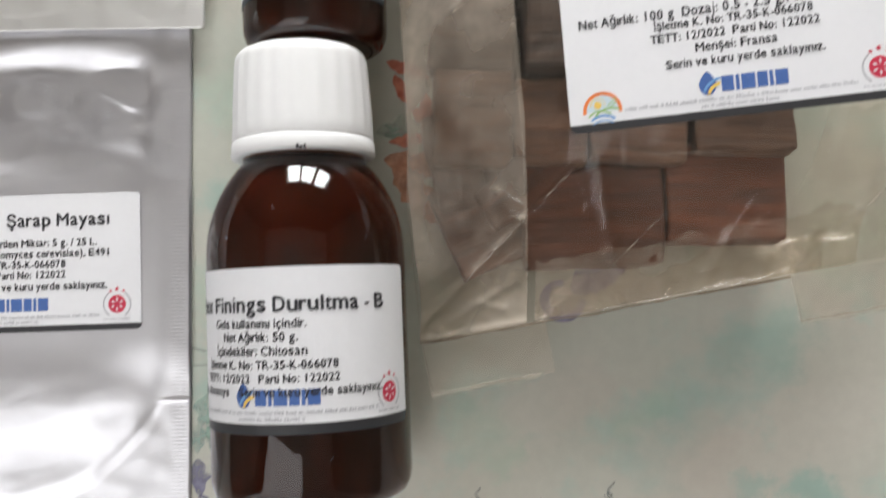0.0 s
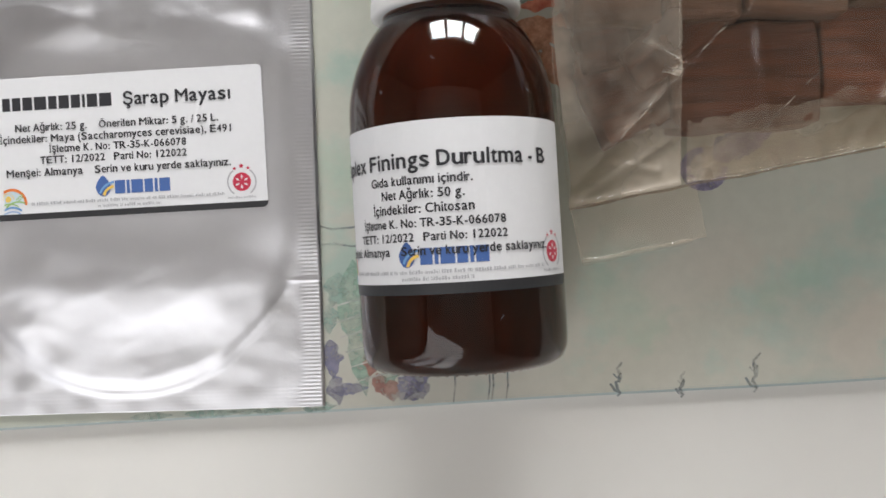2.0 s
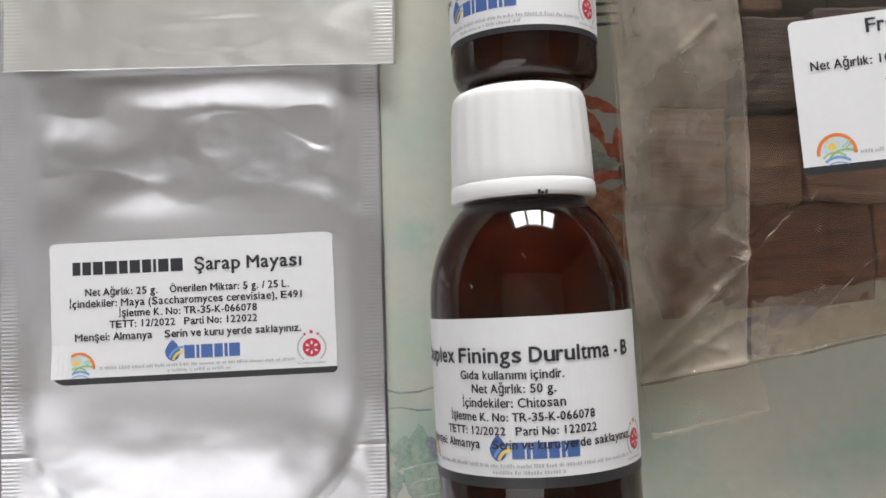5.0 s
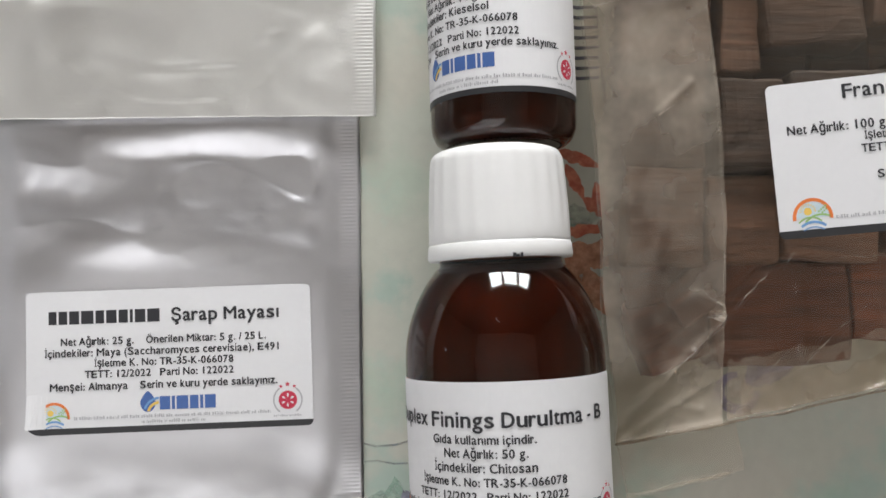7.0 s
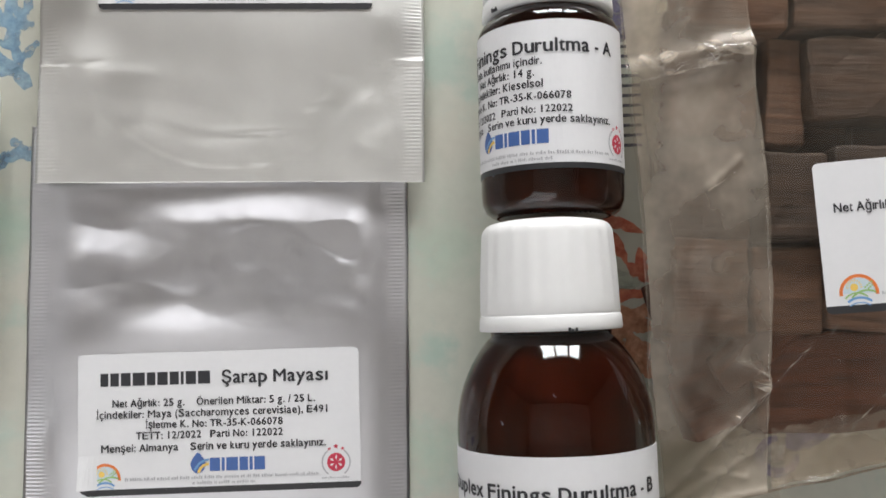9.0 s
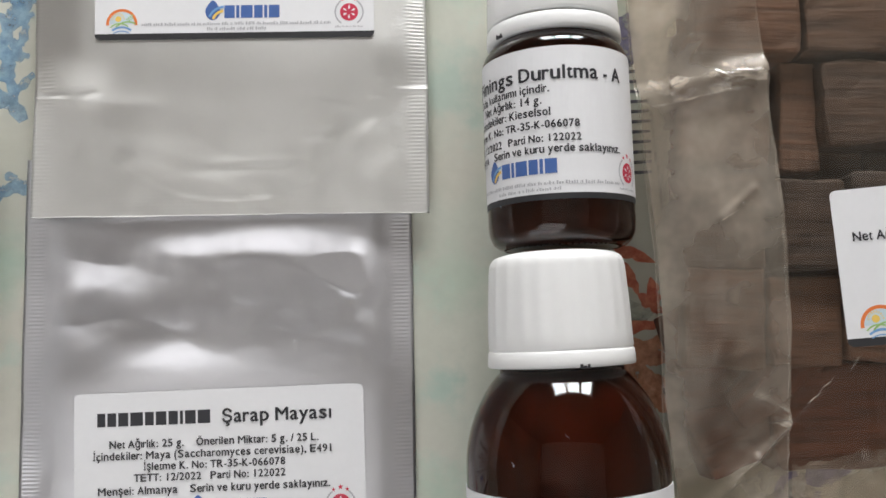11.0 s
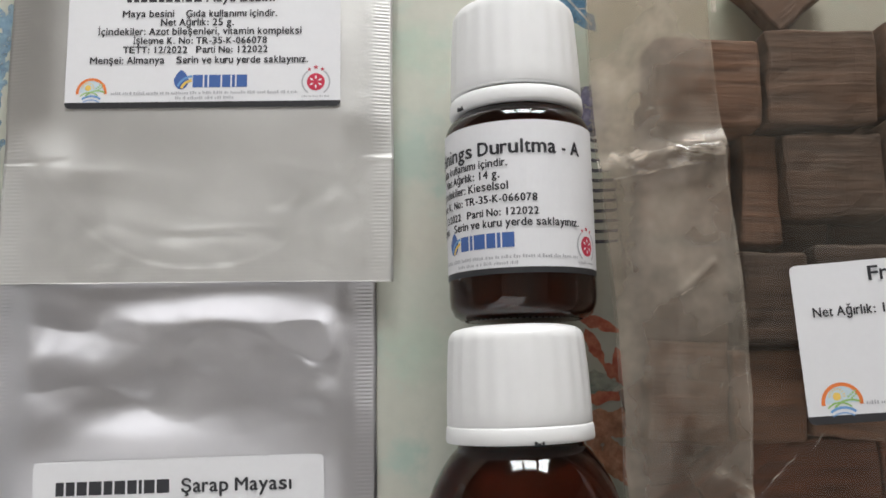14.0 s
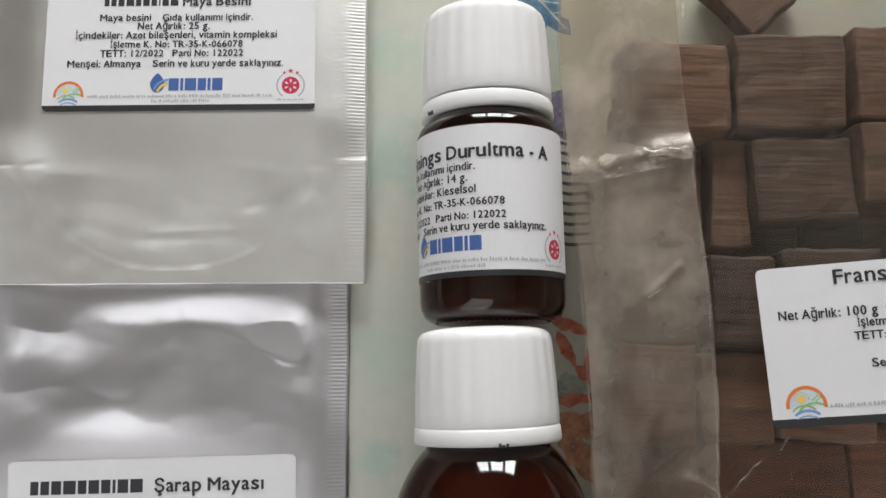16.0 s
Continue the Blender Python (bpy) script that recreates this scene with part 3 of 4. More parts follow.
for k in range(12):
    printed("hatch_line", [stroke([(15 + 0.06 * k, 113 - 2.4 * k), (18 + 0.06 * k, 112.4 - 2.4 * k), (22.5 + 0.1 * k, 112.8 - 2.4 * k)], 0.85)], P_HATCH)
# blue leaves by the cap, with veins
printed("blue_leaf", [petal(6, 151, 19, 8, -48, 6)], P_LEAF)
printed("blue_leaf", [petal(9, 136, 15, 5.5, 62, 7)], P_LEAF, 0.07)
printed("leaf_vein", [stroke([(7, 149.5), (12, 144.6), (17.5, 138.5)], 0.6), stroke([(11, 145.5), (16, 145)], 0.4), stroke([(13.5, 142.5), (17, 142.6)], 0.4)], P_PALE, 0.09)
# blue branching fronds beside the pouches, like coral


def coral(x, y, length, width, angle, depth, rng_, z):
    a = radians(angle)
    pts_ = [(x + length * k / 6 * math.cos(a + 0.05 * k), y + length * k / 6 * math.sin(a + 0.05 * k)) for k in range(7)]
    left, right = [], []
    for k, (p, q) in enumerate(pts_):
        w = width / 2 * (1 + 0.25 * math.sin(k * 1.7 + x)) * (0.75 if k == 6 else 1)
        left.append((p - w * math.sin(a), q + w * math.cos(a)))
        right.append((p + w * math.sin(a), q - w * math.cos(a)))
    tip = [(pts_[6][0] + width * 0.45 * math.cos(a + b), pts_[6][1] + width * 0.45 * math.sin(a + b)) for b in (0.9, 0.3, -0.3, -0.9)]
    printed("blue_frond", [left + tip + right[::-1]], P_BLUE, z)
    if depth:
        for side in (1, -1):
            k = rng_.choice((2, 3, 4, 5))
            coral(*pts_[k], length * rng_.uniform(0.55, 0.8), width * 0.85, angle + side * rng_.uniform(35, 65), depth - 1, rng_, z + 0.012)
        coral(*pts_[6], length * 0.75, width * 0.9, angle + rng_.uniform(-25, 25), depth - 1, rng_, z + 0.02)


rng = random.Random(21)
for x, y, l, a, d in ((-121, 95, 9, 118, 2), (-126, 104, 9, 78, 2), (-119, 79.5, 6, 172, 1), (-124, 118, 9, 60, 2), (-133, 112, 9, 100, 2), (-122, 134, 9, 120, 1)):
    coral(x, y, l, 3.0, a, d, rng, 0.05)
# purple loop under the bag
loop = [(56.2 + 4.4 * math.cos(a), 14.2 + 4.0 * math.sin(a)) for a in [1.6 + 0.28 * k for k in range(18)]]
printed("pale_centre", [blot(56.2, 14.4, 4.2, 3.8, 1)], P_PALE, 0.05)
printed("purple_loop", [stroke(loop, 2.4)], P_LILAC, 0.07)
printed("purple_petal", [petal(58, 16, 17, 9.5, 34, 12)], P_LILAC, 0.09)
printed("purple_petal", [petal(63, 21, 14, 6, 50, 13)], P_LILAC, 0.10)
# green stem with rows of small purple, red and teal petals by the front edge
printed("green_stem", [petal(-22, -6, 31, 8.5, -84, 61)], P_STEM, 0.045)
spots = ((-27, -24, 9, 4.4, -84, P_VIOLET), (-26, -32, 7, 4.0, -80, P_VIOLET), (-17, -26.5, 6, 3.6, -100, P_RUST), (-16.5, -31.5, 5.5, 3.4, -70, P_RUST), (-13.4, -29, 5.5, 3.6, -95, P_STEM), (-13.5, -33, 5, 3.8, -80, P_RED), (-5, -30, 9, 4.0, -125, P_VIOLET), (-4.5, -34, 7, 3.6, -150, P_VIOLET), (-9, -32, 6, 4.5, -110, P_PURPLE), (-20, -9, 7, 3, -60, P_PURPLE), (-25, -9, 8, 5, -100, P_TEAL), (-27, -16, 7, 4, -90, P_TEAL), (-16, -19, 7, 3, -80, P_RED), (-27, -35.5, 9, 2.6, 5, P_VIOLET), (-33, -39.6, 8, 2.2, 6, P_TEAL), (-44, -40.2, 8, 1.8, 5, P_STEM), (-60, -41, 14, 2, 3, P_TEAL), (-50, -40.3, 12, 1.6, 3, P_TEAL), (-72, -41.8, 10, 1.8, 4, P_TEAL))
for k, (x, y, l, w, a, mat) in enumerate(spots):
    printed("small_petal", [petal(x, y, l, w, a, k + 70)], mat, 0.055 + 0.008 * k)
printed("pale_hatching", [stroke([(-27 + 1.2 * k, -17 - 3.3 * k), (-22 + 1.2 * k, -15.4 - 3.3 * k), (-17 + 1.2 * k, -14.6 - 3.3 * k)], 0.35) for k in range(6)], P_PALE, 0.22)
# thin drawn stems and scribbles
printed("stem_line", [stroke([(-30, 1.5), (-26.5, 0.6), (-22, 1.0), (-18, 2.2)], 0.5), stroke([(-30, -3), (-26, -2.6), (-22, -3.2), (-19, -3)], 0.45)], P_LINE)
printed("stem_line", [stroke([(x, -30), (x + 0.2, -34), (x - 0.2, -38 + SLOPE * x)], 0.45) for x in (0.9, 8.6, 9.4, 12.6)], P_LINE)
for x, y, s in ((37, -33, 1.0), (51, -34, 0.75), (67, -31.5, 1.15)):
    pts_ = [(x + s * (0.7 * noise.noise((k * 0.8, x, 0)) + 0.5 * math.sin(1.3 * k) + 0.05 * k), y - 3.4 * s + s * (0.7 * k + 0.8 * noise.noise((k * 0.9, 7, x)))) for k in range(12)]
    printed("scribble", [stroke(pts_, 0.75), stroke([(x - 1.6 * s, y - 0.6), (x - 0.6 * s, y - 2 * s), (x + 0.7 * s, y - 2.6 * s)], 0.7), stroke([(x - 0.9 * s, y + 1.6 * s), (x, y + 0.6 * s), (x + 0.8 * s, y + 1.9 * s)], 0.5)], P_LINE)


# ---------------------------------------------------------------- foil pouches
def foil_pouch(label, m, width, height, seed, label_rect, ridges, bulge, crumple, mat, step, reach, lumps=0.0):
    """A stand-up foil pouch lying flat: ribbed side seals, curved bottom gusset, a creased belly."""
    p = thing("foil_pouch", m, label, "pouch", "foil pouches")
    lu, lv, lw, lh = label_rect

    def surface(u, v):
        side = min(u, width - u)
        gusset = 4.0 + 27.0 * (abs(u - width / 2) / (width / 2 - 4)) ** 2.3
        over = v - gusset
        inner = smooth01(4.5, 26, side)
        z = 0.55
        z += bulge * inner * math.sin(math.pi / 2 * min(1.0, max(0.0, (over + 1) / reach))) * smooth01(-4, 30, height - v)
        z += step * smooth01(-0.6, 4.0, over) * smooth01(4.5, 10, side)
        body = smooth01(5, 14, side) * smooth01(0.5, 9, over)
        w = 1.5 * noise.noise((u * 0.035 + seed, v * 0.05, seed * 2.0)) + 0.75 * noise.noise((u * 0.055 + v * 0.03, v * 0.1 - u * 0.035 + seed, 3.0)) + 0.07 * noise.noise((u * 0.3, v * 0.35 + seed, 6.0))
        w -= 0.8 * abs(noise.noise((u * 0.04 - v * 0.02, v * 0.07 + u * 0.02, seed + 8.0)))
        w *= crumple * (0.55 + 0.45 * smooth01(30, 48, v))
        for (ax, ay), (bx, by), tall, wide in ridges:
            dx, dy = bx - ax, by - ay
            s = min(1, max(0, ((u - ax) * dx + (v - ay) * dy) / (dx * dx + dy * dy)))
            d = math.hypot(u - ax - s * dx, v - ay - s * dy)
            w += tall * (math.exp(-(d / wide) ** 2) if wide < 3 else math.exp(-math.sqrt(d * d + 8.0) / wide) * 1.3) * (0.35 + 0.65 * math.sin(math.pi * (0.1 + 0.8 * s)))
        du = max(lu - u, u - lu - lw, 0)
        dv = max(lv - v, v - lv - lh, 0)
        flat = 1 - smooth01(0.0, 16, math.hypot(du, dv))
        z += w * body * (1 - flat) * smooth01(15, 23, height - v)
        z += lumps * noise.noise((u * 0.11, v * 0.16, seed)) * math.exp(-((over - 9) / 9) ** 2) * smooth01(8, 20, side) * (1 - flat)
        z += 0.22 * noise.noise((u * 0.2, v * 0.2, seed + 5)) * smooth01(3, 6, side) * (1 - body)
        z = z * (1 - flat) + flat * (0.55 + bulge * 0.95)
        rib = (1 - smooth01(3.8, 4.8, side)) if v > 6 else max(1 - smooth01(3.8, 4.8, side), 1 - smooth01(4.5, 6.0, v))
        z += 0.22 * math.exp(-((v - 27.6 - 0.01 * u) / 0.4) ** 2) * (1 - smooth01(5, 8.5, side))
        z += (0.16 if mat is FOIL else 0.03) * math.exp(-(over / 0.7) ** 2) * smooth01(6, 12, side)
        z += (0.055 if side < 5 else 0.008) * rib * math.sin(2 * math.pi * v / 0.85)
        return max(0.15, z)

    nu, nv = 110, int(height / 0.28)
    verts, faces = [], []
    for j in range(nv + 1):
        v = height * j / nv
        for i in range(nu + 1):
            u = width * i / nu
            verts.append((u + 0.25 * noise.noise((v * 0.05, seed, 1)), v + (0.3 * noise.noise((u * 0.06, seed, 4)) if j in (0, nv) else 0), surface(u, v)))
    for j in range(nv):
        for i in range(nu):
            a = j * (nu + 1) + i
            faces.append((a, a + 1, a + nu + 2, a + nu + 1))
    rim = [i for i in range(nu + 1)] + [j * (nu + 1) + nu for j in range(1, nv + 1)] + [nv * (nu + 1) + i for i in range(nu - 1, -1, -1)] + [j * (nu + 1) for j in range(nv - 1, 0, -1)]
    base = len(verts)
    verts += [(verts[i][0], verts[i][1], 0.05) for i in rim]
    n = len(rim)
    faces += [(rim[k], base + k, base + (k + 1) % n, rim[(k + 1) % n]) for k in range(n)]
    faces.append(tuple(base + k for k in range(n))[::-1])
    raw("pouch_body", verts, faces, mat, p, "creased silvery foil with ribbed seals", smooth=True)
    return p, surface


def flat_label(angle, u0, v0, z, lift=None):
    c, s = math.cos(radians(angle)), math.sin(radians(angle))

    def to(u, v, w):
        return (u0 + c * u - s * v, v0 + s * u + c * v, z + w + (lift(u, v) if lift else 0))
    return to


BULGE = 1.9
lower, _ = foil_pouch("silvery foil pouch of wine yeast with a white label", pose(-0.1148, -0.0420, TOP + 0.0001, 0, 0, 2.0), 87.0, 128.0, 1.7, (14, 43, 62, 31),
                      [((48, 107), (20, 93), -1.7, 6.0), ((48, 107), (85, 95), -2.1, 6.0), ((62, 86), (84, 83), 1.8, 4.5), ((24, 83), (42, 84), 1.5, 4), ((41.5, 39.5), (44, 40.5), 0.35, 0.9), ((8, 27), (79, 28), 0.7, 5.5), ((20, 40), (34, 31), -0.8, 4), ((56, 40), (70, 32), 0.7, 4), ((26, 98), (40, 92), 0.7, 5), ((70, 72), (80, 44), 0.8, 5)], BULGE, 1.05, FOIL, 0.5, 32)


def peel(u, v):
    return 1.2 * smooth01(6, 0, u + v * 0.8) if u + v * 0.8 < 6 else 0.0


to = flat_label(1.2, 13.1, 43.6, 0.55 + BULGE * 0.95 + 0.15, peel)
paper = paper_label(lower, to, 63.2, 31.6, [], 3, cut=3.4, title_bars=[(5.0, 30.0, 31.6 - 7.3, 2.9, 10)])
writing([("Şarap Mayası", 32.2, 23.9, 7.3, 0.10), ("Net Ağırlık: 25 g.    Önerilen Miktar: 5 g. / 25 L.", 7.7, 45.4, 12.0, 0), ("İçindekiler: Maya (Saccharomyces cerevisiae), E491", 4.2, 52.0, 14.5, 0),
         ("İşletme K. No: TR-35-K-066078", 15.1, 30.6, 16.9, 0), ("TETT: 12/2022   Parti No: 122022", 13.0, 32.7, 19.3, 0), ("Menşei: Almanya    Serin ve kuru yerde saklayınız.", 5.2, 50.2, 22.0, 0)], to, 31.6, paper)

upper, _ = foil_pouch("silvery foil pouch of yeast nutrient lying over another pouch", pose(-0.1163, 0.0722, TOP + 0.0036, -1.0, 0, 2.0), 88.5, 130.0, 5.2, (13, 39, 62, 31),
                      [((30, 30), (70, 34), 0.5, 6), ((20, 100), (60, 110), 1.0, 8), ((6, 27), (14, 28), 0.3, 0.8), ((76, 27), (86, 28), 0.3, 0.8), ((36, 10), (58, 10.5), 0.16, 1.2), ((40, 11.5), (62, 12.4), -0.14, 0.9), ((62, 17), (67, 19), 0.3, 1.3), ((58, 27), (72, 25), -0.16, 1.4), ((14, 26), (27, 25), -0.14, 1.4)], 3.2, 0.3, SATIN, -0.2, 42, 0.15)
to = flat_label(0.3, 14.3, 39.4, 0.55 + 3.2 * 0.95 + 0.15)
paper = paper_label(upper, to, 62.4, 31.6, [], 4, title_bars=[(13.2, 30.8, 31.6 - 6.2, 2.2, 10)])
writing([("Maya Besini", 31.5, 15.7, 6.2, 0.09), ("Maya besini    Gıda kullanımı içindir.", 12.4, 35.4, 9.9, 0), ("Net Ağırlık: 25 g.", 21.2, 16.7, 12.0, 0), ("İçindekiler: Azot bileşenleri, vitamin kompleksi", 7.0, 46.4, 14.2, 0),
         ("İşletme K. No: TR-35-K-066078", 15.1, 30.4, 16.4, 0), ("TETT: 12/2022   Parti No: 122022", 12.9, 32.8, 18.6, 0), ("Menşei: Almanya    Serin ve kuru yerde saklayınız.", 5.4, 49.6, 21.1, 0)], to, 31.6, paper)


# ---------------------------------------------------------------- amber bottles
def bottle(label, m, r, length, shoulder, neck, neck_r, cap_r, cap_len, gap, notch_angle, label_v, right_edge):
    """A round amber bottle lying on its side, its axis along local y, with a ribbed white screw cap."""
    b = thing("bottle", m, label, "bottle", "amber bottles")
    outer = [(1.6, 0.0), (0.6, r - 6.5), (0.0, r - 4.2), (0.25, r - 2.4), (1.2, r - 1.0), (3.0, r - 0.2), (5.0, r)]
    outer += [(5.0 + (shoulder - 5.0) * k / 4, r) for k in range(1, 5)]
    for k in range(1, 13):
        s = k / 12
        outer.append((shoulder + (neck - shoulder) * math.sin(s * math.pi / 2) ** 1.0, neck_r + (r - neck_r) * (max(0.0, math.cos(s * math.pi / 2)) ** 1.7)))
    outer += [(neck + 1.2, neck_r), (length, neck_r), (length, neck_r - 2.0)]
    bm = lathe([(y, max(rr, 0.001)) for y, rr in outer], 96)
    part("glass", bm, GLASS, b, "glossy amber brown glass", smooth=True)
    body = [(2.75, 0.001), (2.05, r - 6.7), (1.85, r - 3.9), (3.0, r - 2.3), (6.1, r - 1.8), (shoulder - 2, r - 2.5)]
    body += [(shoulder - 1.6 + (neck - shoulder) * math.sin(k / 12 * math.pi / 2), neck_r - 2.6 + (r - neck_r) * math.cos(k / 12 * math.pi / 2) ** 1.7) for k in range(1, 11)]
    body.append((body[-1][0] + 0.2, 0.001))
    part("contents", lathe(body, 64), LIQUID_B, b, "dark brown contents", smooth=True)
    # fine knurls round the foot
    bm = bmesh.new()
    for k in range(60):
        a = 2 * math.pi * k / 60
        bmesh.ops.create_icosphere(bm, subdivisions=1, radius=0.34, matrix=Matrix.Translation(((r - 3.4) * math.sin(a), 0.22, (r - 3.4) * math.cos(a))))
    part("foot_knurls", bm, GLASS, b, smooth=True)
    # cap: skirt with ribs, rounded crown, tamper band below a groove
    c0 = length + 1.6 - cap_len
    band = 3.2
    prof = [(c0 + band + gap, cap_r - 1.4), (c0 + band + gap, cap_r - 0.15), (c0 + band + gap + 0.5, cap_r)]
    top = c0 + cap_len
    prof += [(c0 + band + gap + 0.5 + (cap_len - band - gap - 3.6) * k / 6, cap_r - 0.75 * (k / 6) ** 1.7) for k in range(1, 7)]
    prof += [(top - 3.1 + 2.6 * math.sin(a), cap_r - 0.75 - 2.2 * (1 - math.cos(a))) for a in (0.35, 0.7, 1.05, 1.35)]
    prof += [(top - 0.25, cap_r - 3.6), (top, cap_r - 5), (top, 0.001)]
    cap = part("cap", lathe(prof, 216, (24, 0.17, c0 + band + gap + 1.2, top - 1.0)), CAP, b, "ribbed white plastic screw cap", smooth=True)
    prof = [(c0 + band, cap_r - 1.4), (c0 + band, cap_r - 0.1), (c0 + band - 0.4, cap_r + 0.15), (c0 + 0.5, cap_r + 0.3), (c0, cap_r + 0.1), (c0, cap_r - 1.3)]
    ring = part("tamper_band", lathe(prof, 120), CAP, b, "white tamper band under the cap", smooth=True)
    bm = bmesh.new()
    a = radians(notch_angle)
    for d, w, h in ((-0.045, 0.55, 0.65), (0.0, 0.6, 0.35), (0.05, 0.45, 0.6)):
        box(bm, -w / 2, c0 - 0.2, -0.1, w / 2, c0 + h, 0.25)
        for v in bm.verts[-8:]:
            v.co = Matrix.Rotation(a + d, 3, "Y") @ (v.co + Vector((0, 0, cap_r + 0.12)))
        bm.verts.ensure_lookup_table()
    part("torn_tab", bm, STRIP, b, "dark gap torn in the tamper band")

    for k, (ang, y) in enumerate(((-38, shoulder + 3), (-8, shoulder + 8), (44, shoulder + 2), (-60, 8), (20, 10))):
        line = [(radians(ang) * r + 0.9 * math.sin(1.1 * q + k) * 0.35, y + 0.22 * q + 0.15 * math.sin(2 * q)) for q in range(5)]
        rad = r + 0.06 if y <= shoulder else neck_r + (r - neck_r) * max(0.0, math.cos(math.asin(min(1, (y + 0.7 - shoulder) / (neck - shoulder))))) ** 1.7 + 0.15
        pts_ = stroke(line, 0.07)
        raw("lint_fleck", [(rad * math.sin(p / r), q, rad * math.cos(p / r)) for p, q in pts_], [tuple(range(len(pts_)))], GREY, b, "pale fleck of lint")

    def to(u, v, w):
        a_ = radians(right_edge) - (62.4 - u) / r
        return ((r + w) * math.sin(a_), label_v + v, (r + w) * math.cos(a_))
    return b, to


big, to = bottle("large amber glass bottle with white cap lying on its side", pose(0.00353, -0.0265, TOP + 0.0204, 0, 0, 3.48), 20.3, 90.1, 48.6, 67.8, 12.6, 14.6, 22.7, 0.0, 8, 15.1, 75)
paper = paper_label(big, to, 62.4, 30.9, [], 5, strip=2.0, emblem=6.3)
LINES = [("Duplex Finings Durultma - %s", 5.7, 49.8, 0.11), ("Gıda kullanımı içindir.", 19.4, 20.2, 0), ("Net Ağırlık: %s g.", 22.0, 16.0, 0), ("İçindekiler: %s", 19.6, 20.0, 0),
         ("İşletme K. No: TR-35-K-066078", 16.2, 29.0, 0), ("TETT: 12/2022   Parti No: 122022", 15.0, 30.4, 0), ("Menşei: Almanya    Serin ve kuru yerde saklayınız.", 7.0, 47.5, 0)]


def filled(values, downs, shift=0.0):
    it = iter(values)
    return [(w % next(it) if "%s" in w else w, u + shift, n, d, b) for (w, u, n, b), d in zip(LINES, downs)]


writing(filled(("B", "50", "Chitosan"), (8.9, 11.9, 14.4, 17.0, 19.5, 22.0, 24.5), -0.6), to, 31.6, paper)
small, to = bottle("small amber glass bottle with white cap lying on its side", pose(0.0003, 0.0664, TOP + 0.0155, 0, 0, 2.83), 15.45, 66.3, 39.2, 43.6, 12.4, 14.1, 24.1, 0.7, -60, 8.5, 78)
paper = paper_label(small, to, 62.4, 30.6, [], 6, strip=1.2, logo_u=0.515, emblem=7.2, rise=0.6)
writing(filled(("A", "14", "Kieselsol"), (6.7, 9.2, 11.5, 13.9, 16.4, 19.1, 21.3), -2.0), to, 30.6, paper)

# ---------------------------------------------------------------- white container
def flat_container():
    """A smooth white plastic container lying flat, with rounded shoulders and a short neck."""
    c = thing("container", pose(-0.1462, 0.010, TOP, 0, 0, -0.6), "smooth white plastic container lying on the tablecloth", "container")
    bm = bmesh.new()
    box(bm, -22, 0, 0, 22, 89.5, 27, 9.5, 6)
    part("body", bm, CAP, c, smooth=True)
    return c


flat_container()

# ---------------------------------------------------------------- bag of oak pieces
bag = thing("plastic_bag", pose(0, 0, TOP), "clear plastic bag holding toasted oak pieces", "bag")


def stack_height(x, y):
    """How high the wood lifts the film."""
    inside = smooth01(14, 33, x) * (1 - smooth01(98, 116, x))
    return inside * smooth01(4, 86, y) * (1 - smooth01(134, 172, y))


FOLDS = [((24.5, 8.4), (39.5, 24), 1.1, 0.8), ((39.5, 24), (56, 42), 1.2, 0.8), ((26, 6), (44, 18), 0.6, 0.8), ((52, 12), (70, 28), 0.6, 1.0), ((104, 21), (126, 44), 1.2, 0.9), ((60, 44), (66, 20), 0.5, 1.2),
         ((17, 98), (38, 101.5), 2.3, 3.0), ((22, 95), (34, 97), 1.2, 1.6), ((40, 36), (46, 33), 0.9, 0.8), ((30, 72), (36, 78), 0.6, 0.8), ((84, 17), (98, 45), 0.6, 1.2), ((70, 40), (95, 30), 0.5, 1.2), ((25, 5), (52, 10.5), 0.7, 0.7), ((30, 14), (42, 12), 0.5, 0.7), ((34, 18), (48, 26), 0.5, 0.8)]


def film_z(x, y, extra=0.0):
    h = stack_height(x, y)
    edge = 15.5 - 6.0 * smooth01(40, 105, x)
    z = edge * (1 - h) + 28.0 * h
    z *= 1 - 0.55 * smooth01(106, 135, x)
    w = 0.6 * noise.noise((x * 0.07, y * 0.05, 2.0)) + 0.2 * noise.noise((x * 0.2, y * 0.16, 7.0)) + 0.07 * noise.noise((x * 0.6, y * 0.5, 9.0))
    for (ax, ay), (bx, by), tall, wide in FOLDS:
        dx, dy = bx - ax, by - ay
        s = min(1, max(0, ((x - ax) * dx + (y - ay) * dy) / (dx * dx + dy * dy)))
        d = math.hypot(x - ax - s * dx, y - ay - s * dy)
        w += tall * math.exp(-(d / wide) ** 2)
    lx, ly = (x - 85) / 40, (y - 63) / 24
    flat = 1 - smooth01(0.85, 1.15, max(abs(lx), abs(ly)))
    rise = 0.19 * min(60.0, max(0.0, x - 54.0)) * smooth01(26, 46, y) * (1 - smooth01(84, 106, y)) * (1 - smooth01(118, 136, x))
    return max(1.0, z + rise + w * (1 - 0.85 * flat) + extra)


def left_edge(y):
    return 24.2 - 3.4 * smooth01(4, 40, y) - 7.6 * smooth01(35, 140, y) + 0.3 * noise.noise((y * 0.08, 0, 0))


def low_edge(x):
    return 4.2 + 0.2 * (x - 24.2) + 0.5 * noise.noise((x * 0.09, 3, 0))


def fold_edge(y):
    return 46.6 - 11.6 * smooth01(10, 150, y) + 0.25 * noise.noise((y * 0.1, 5, 0))


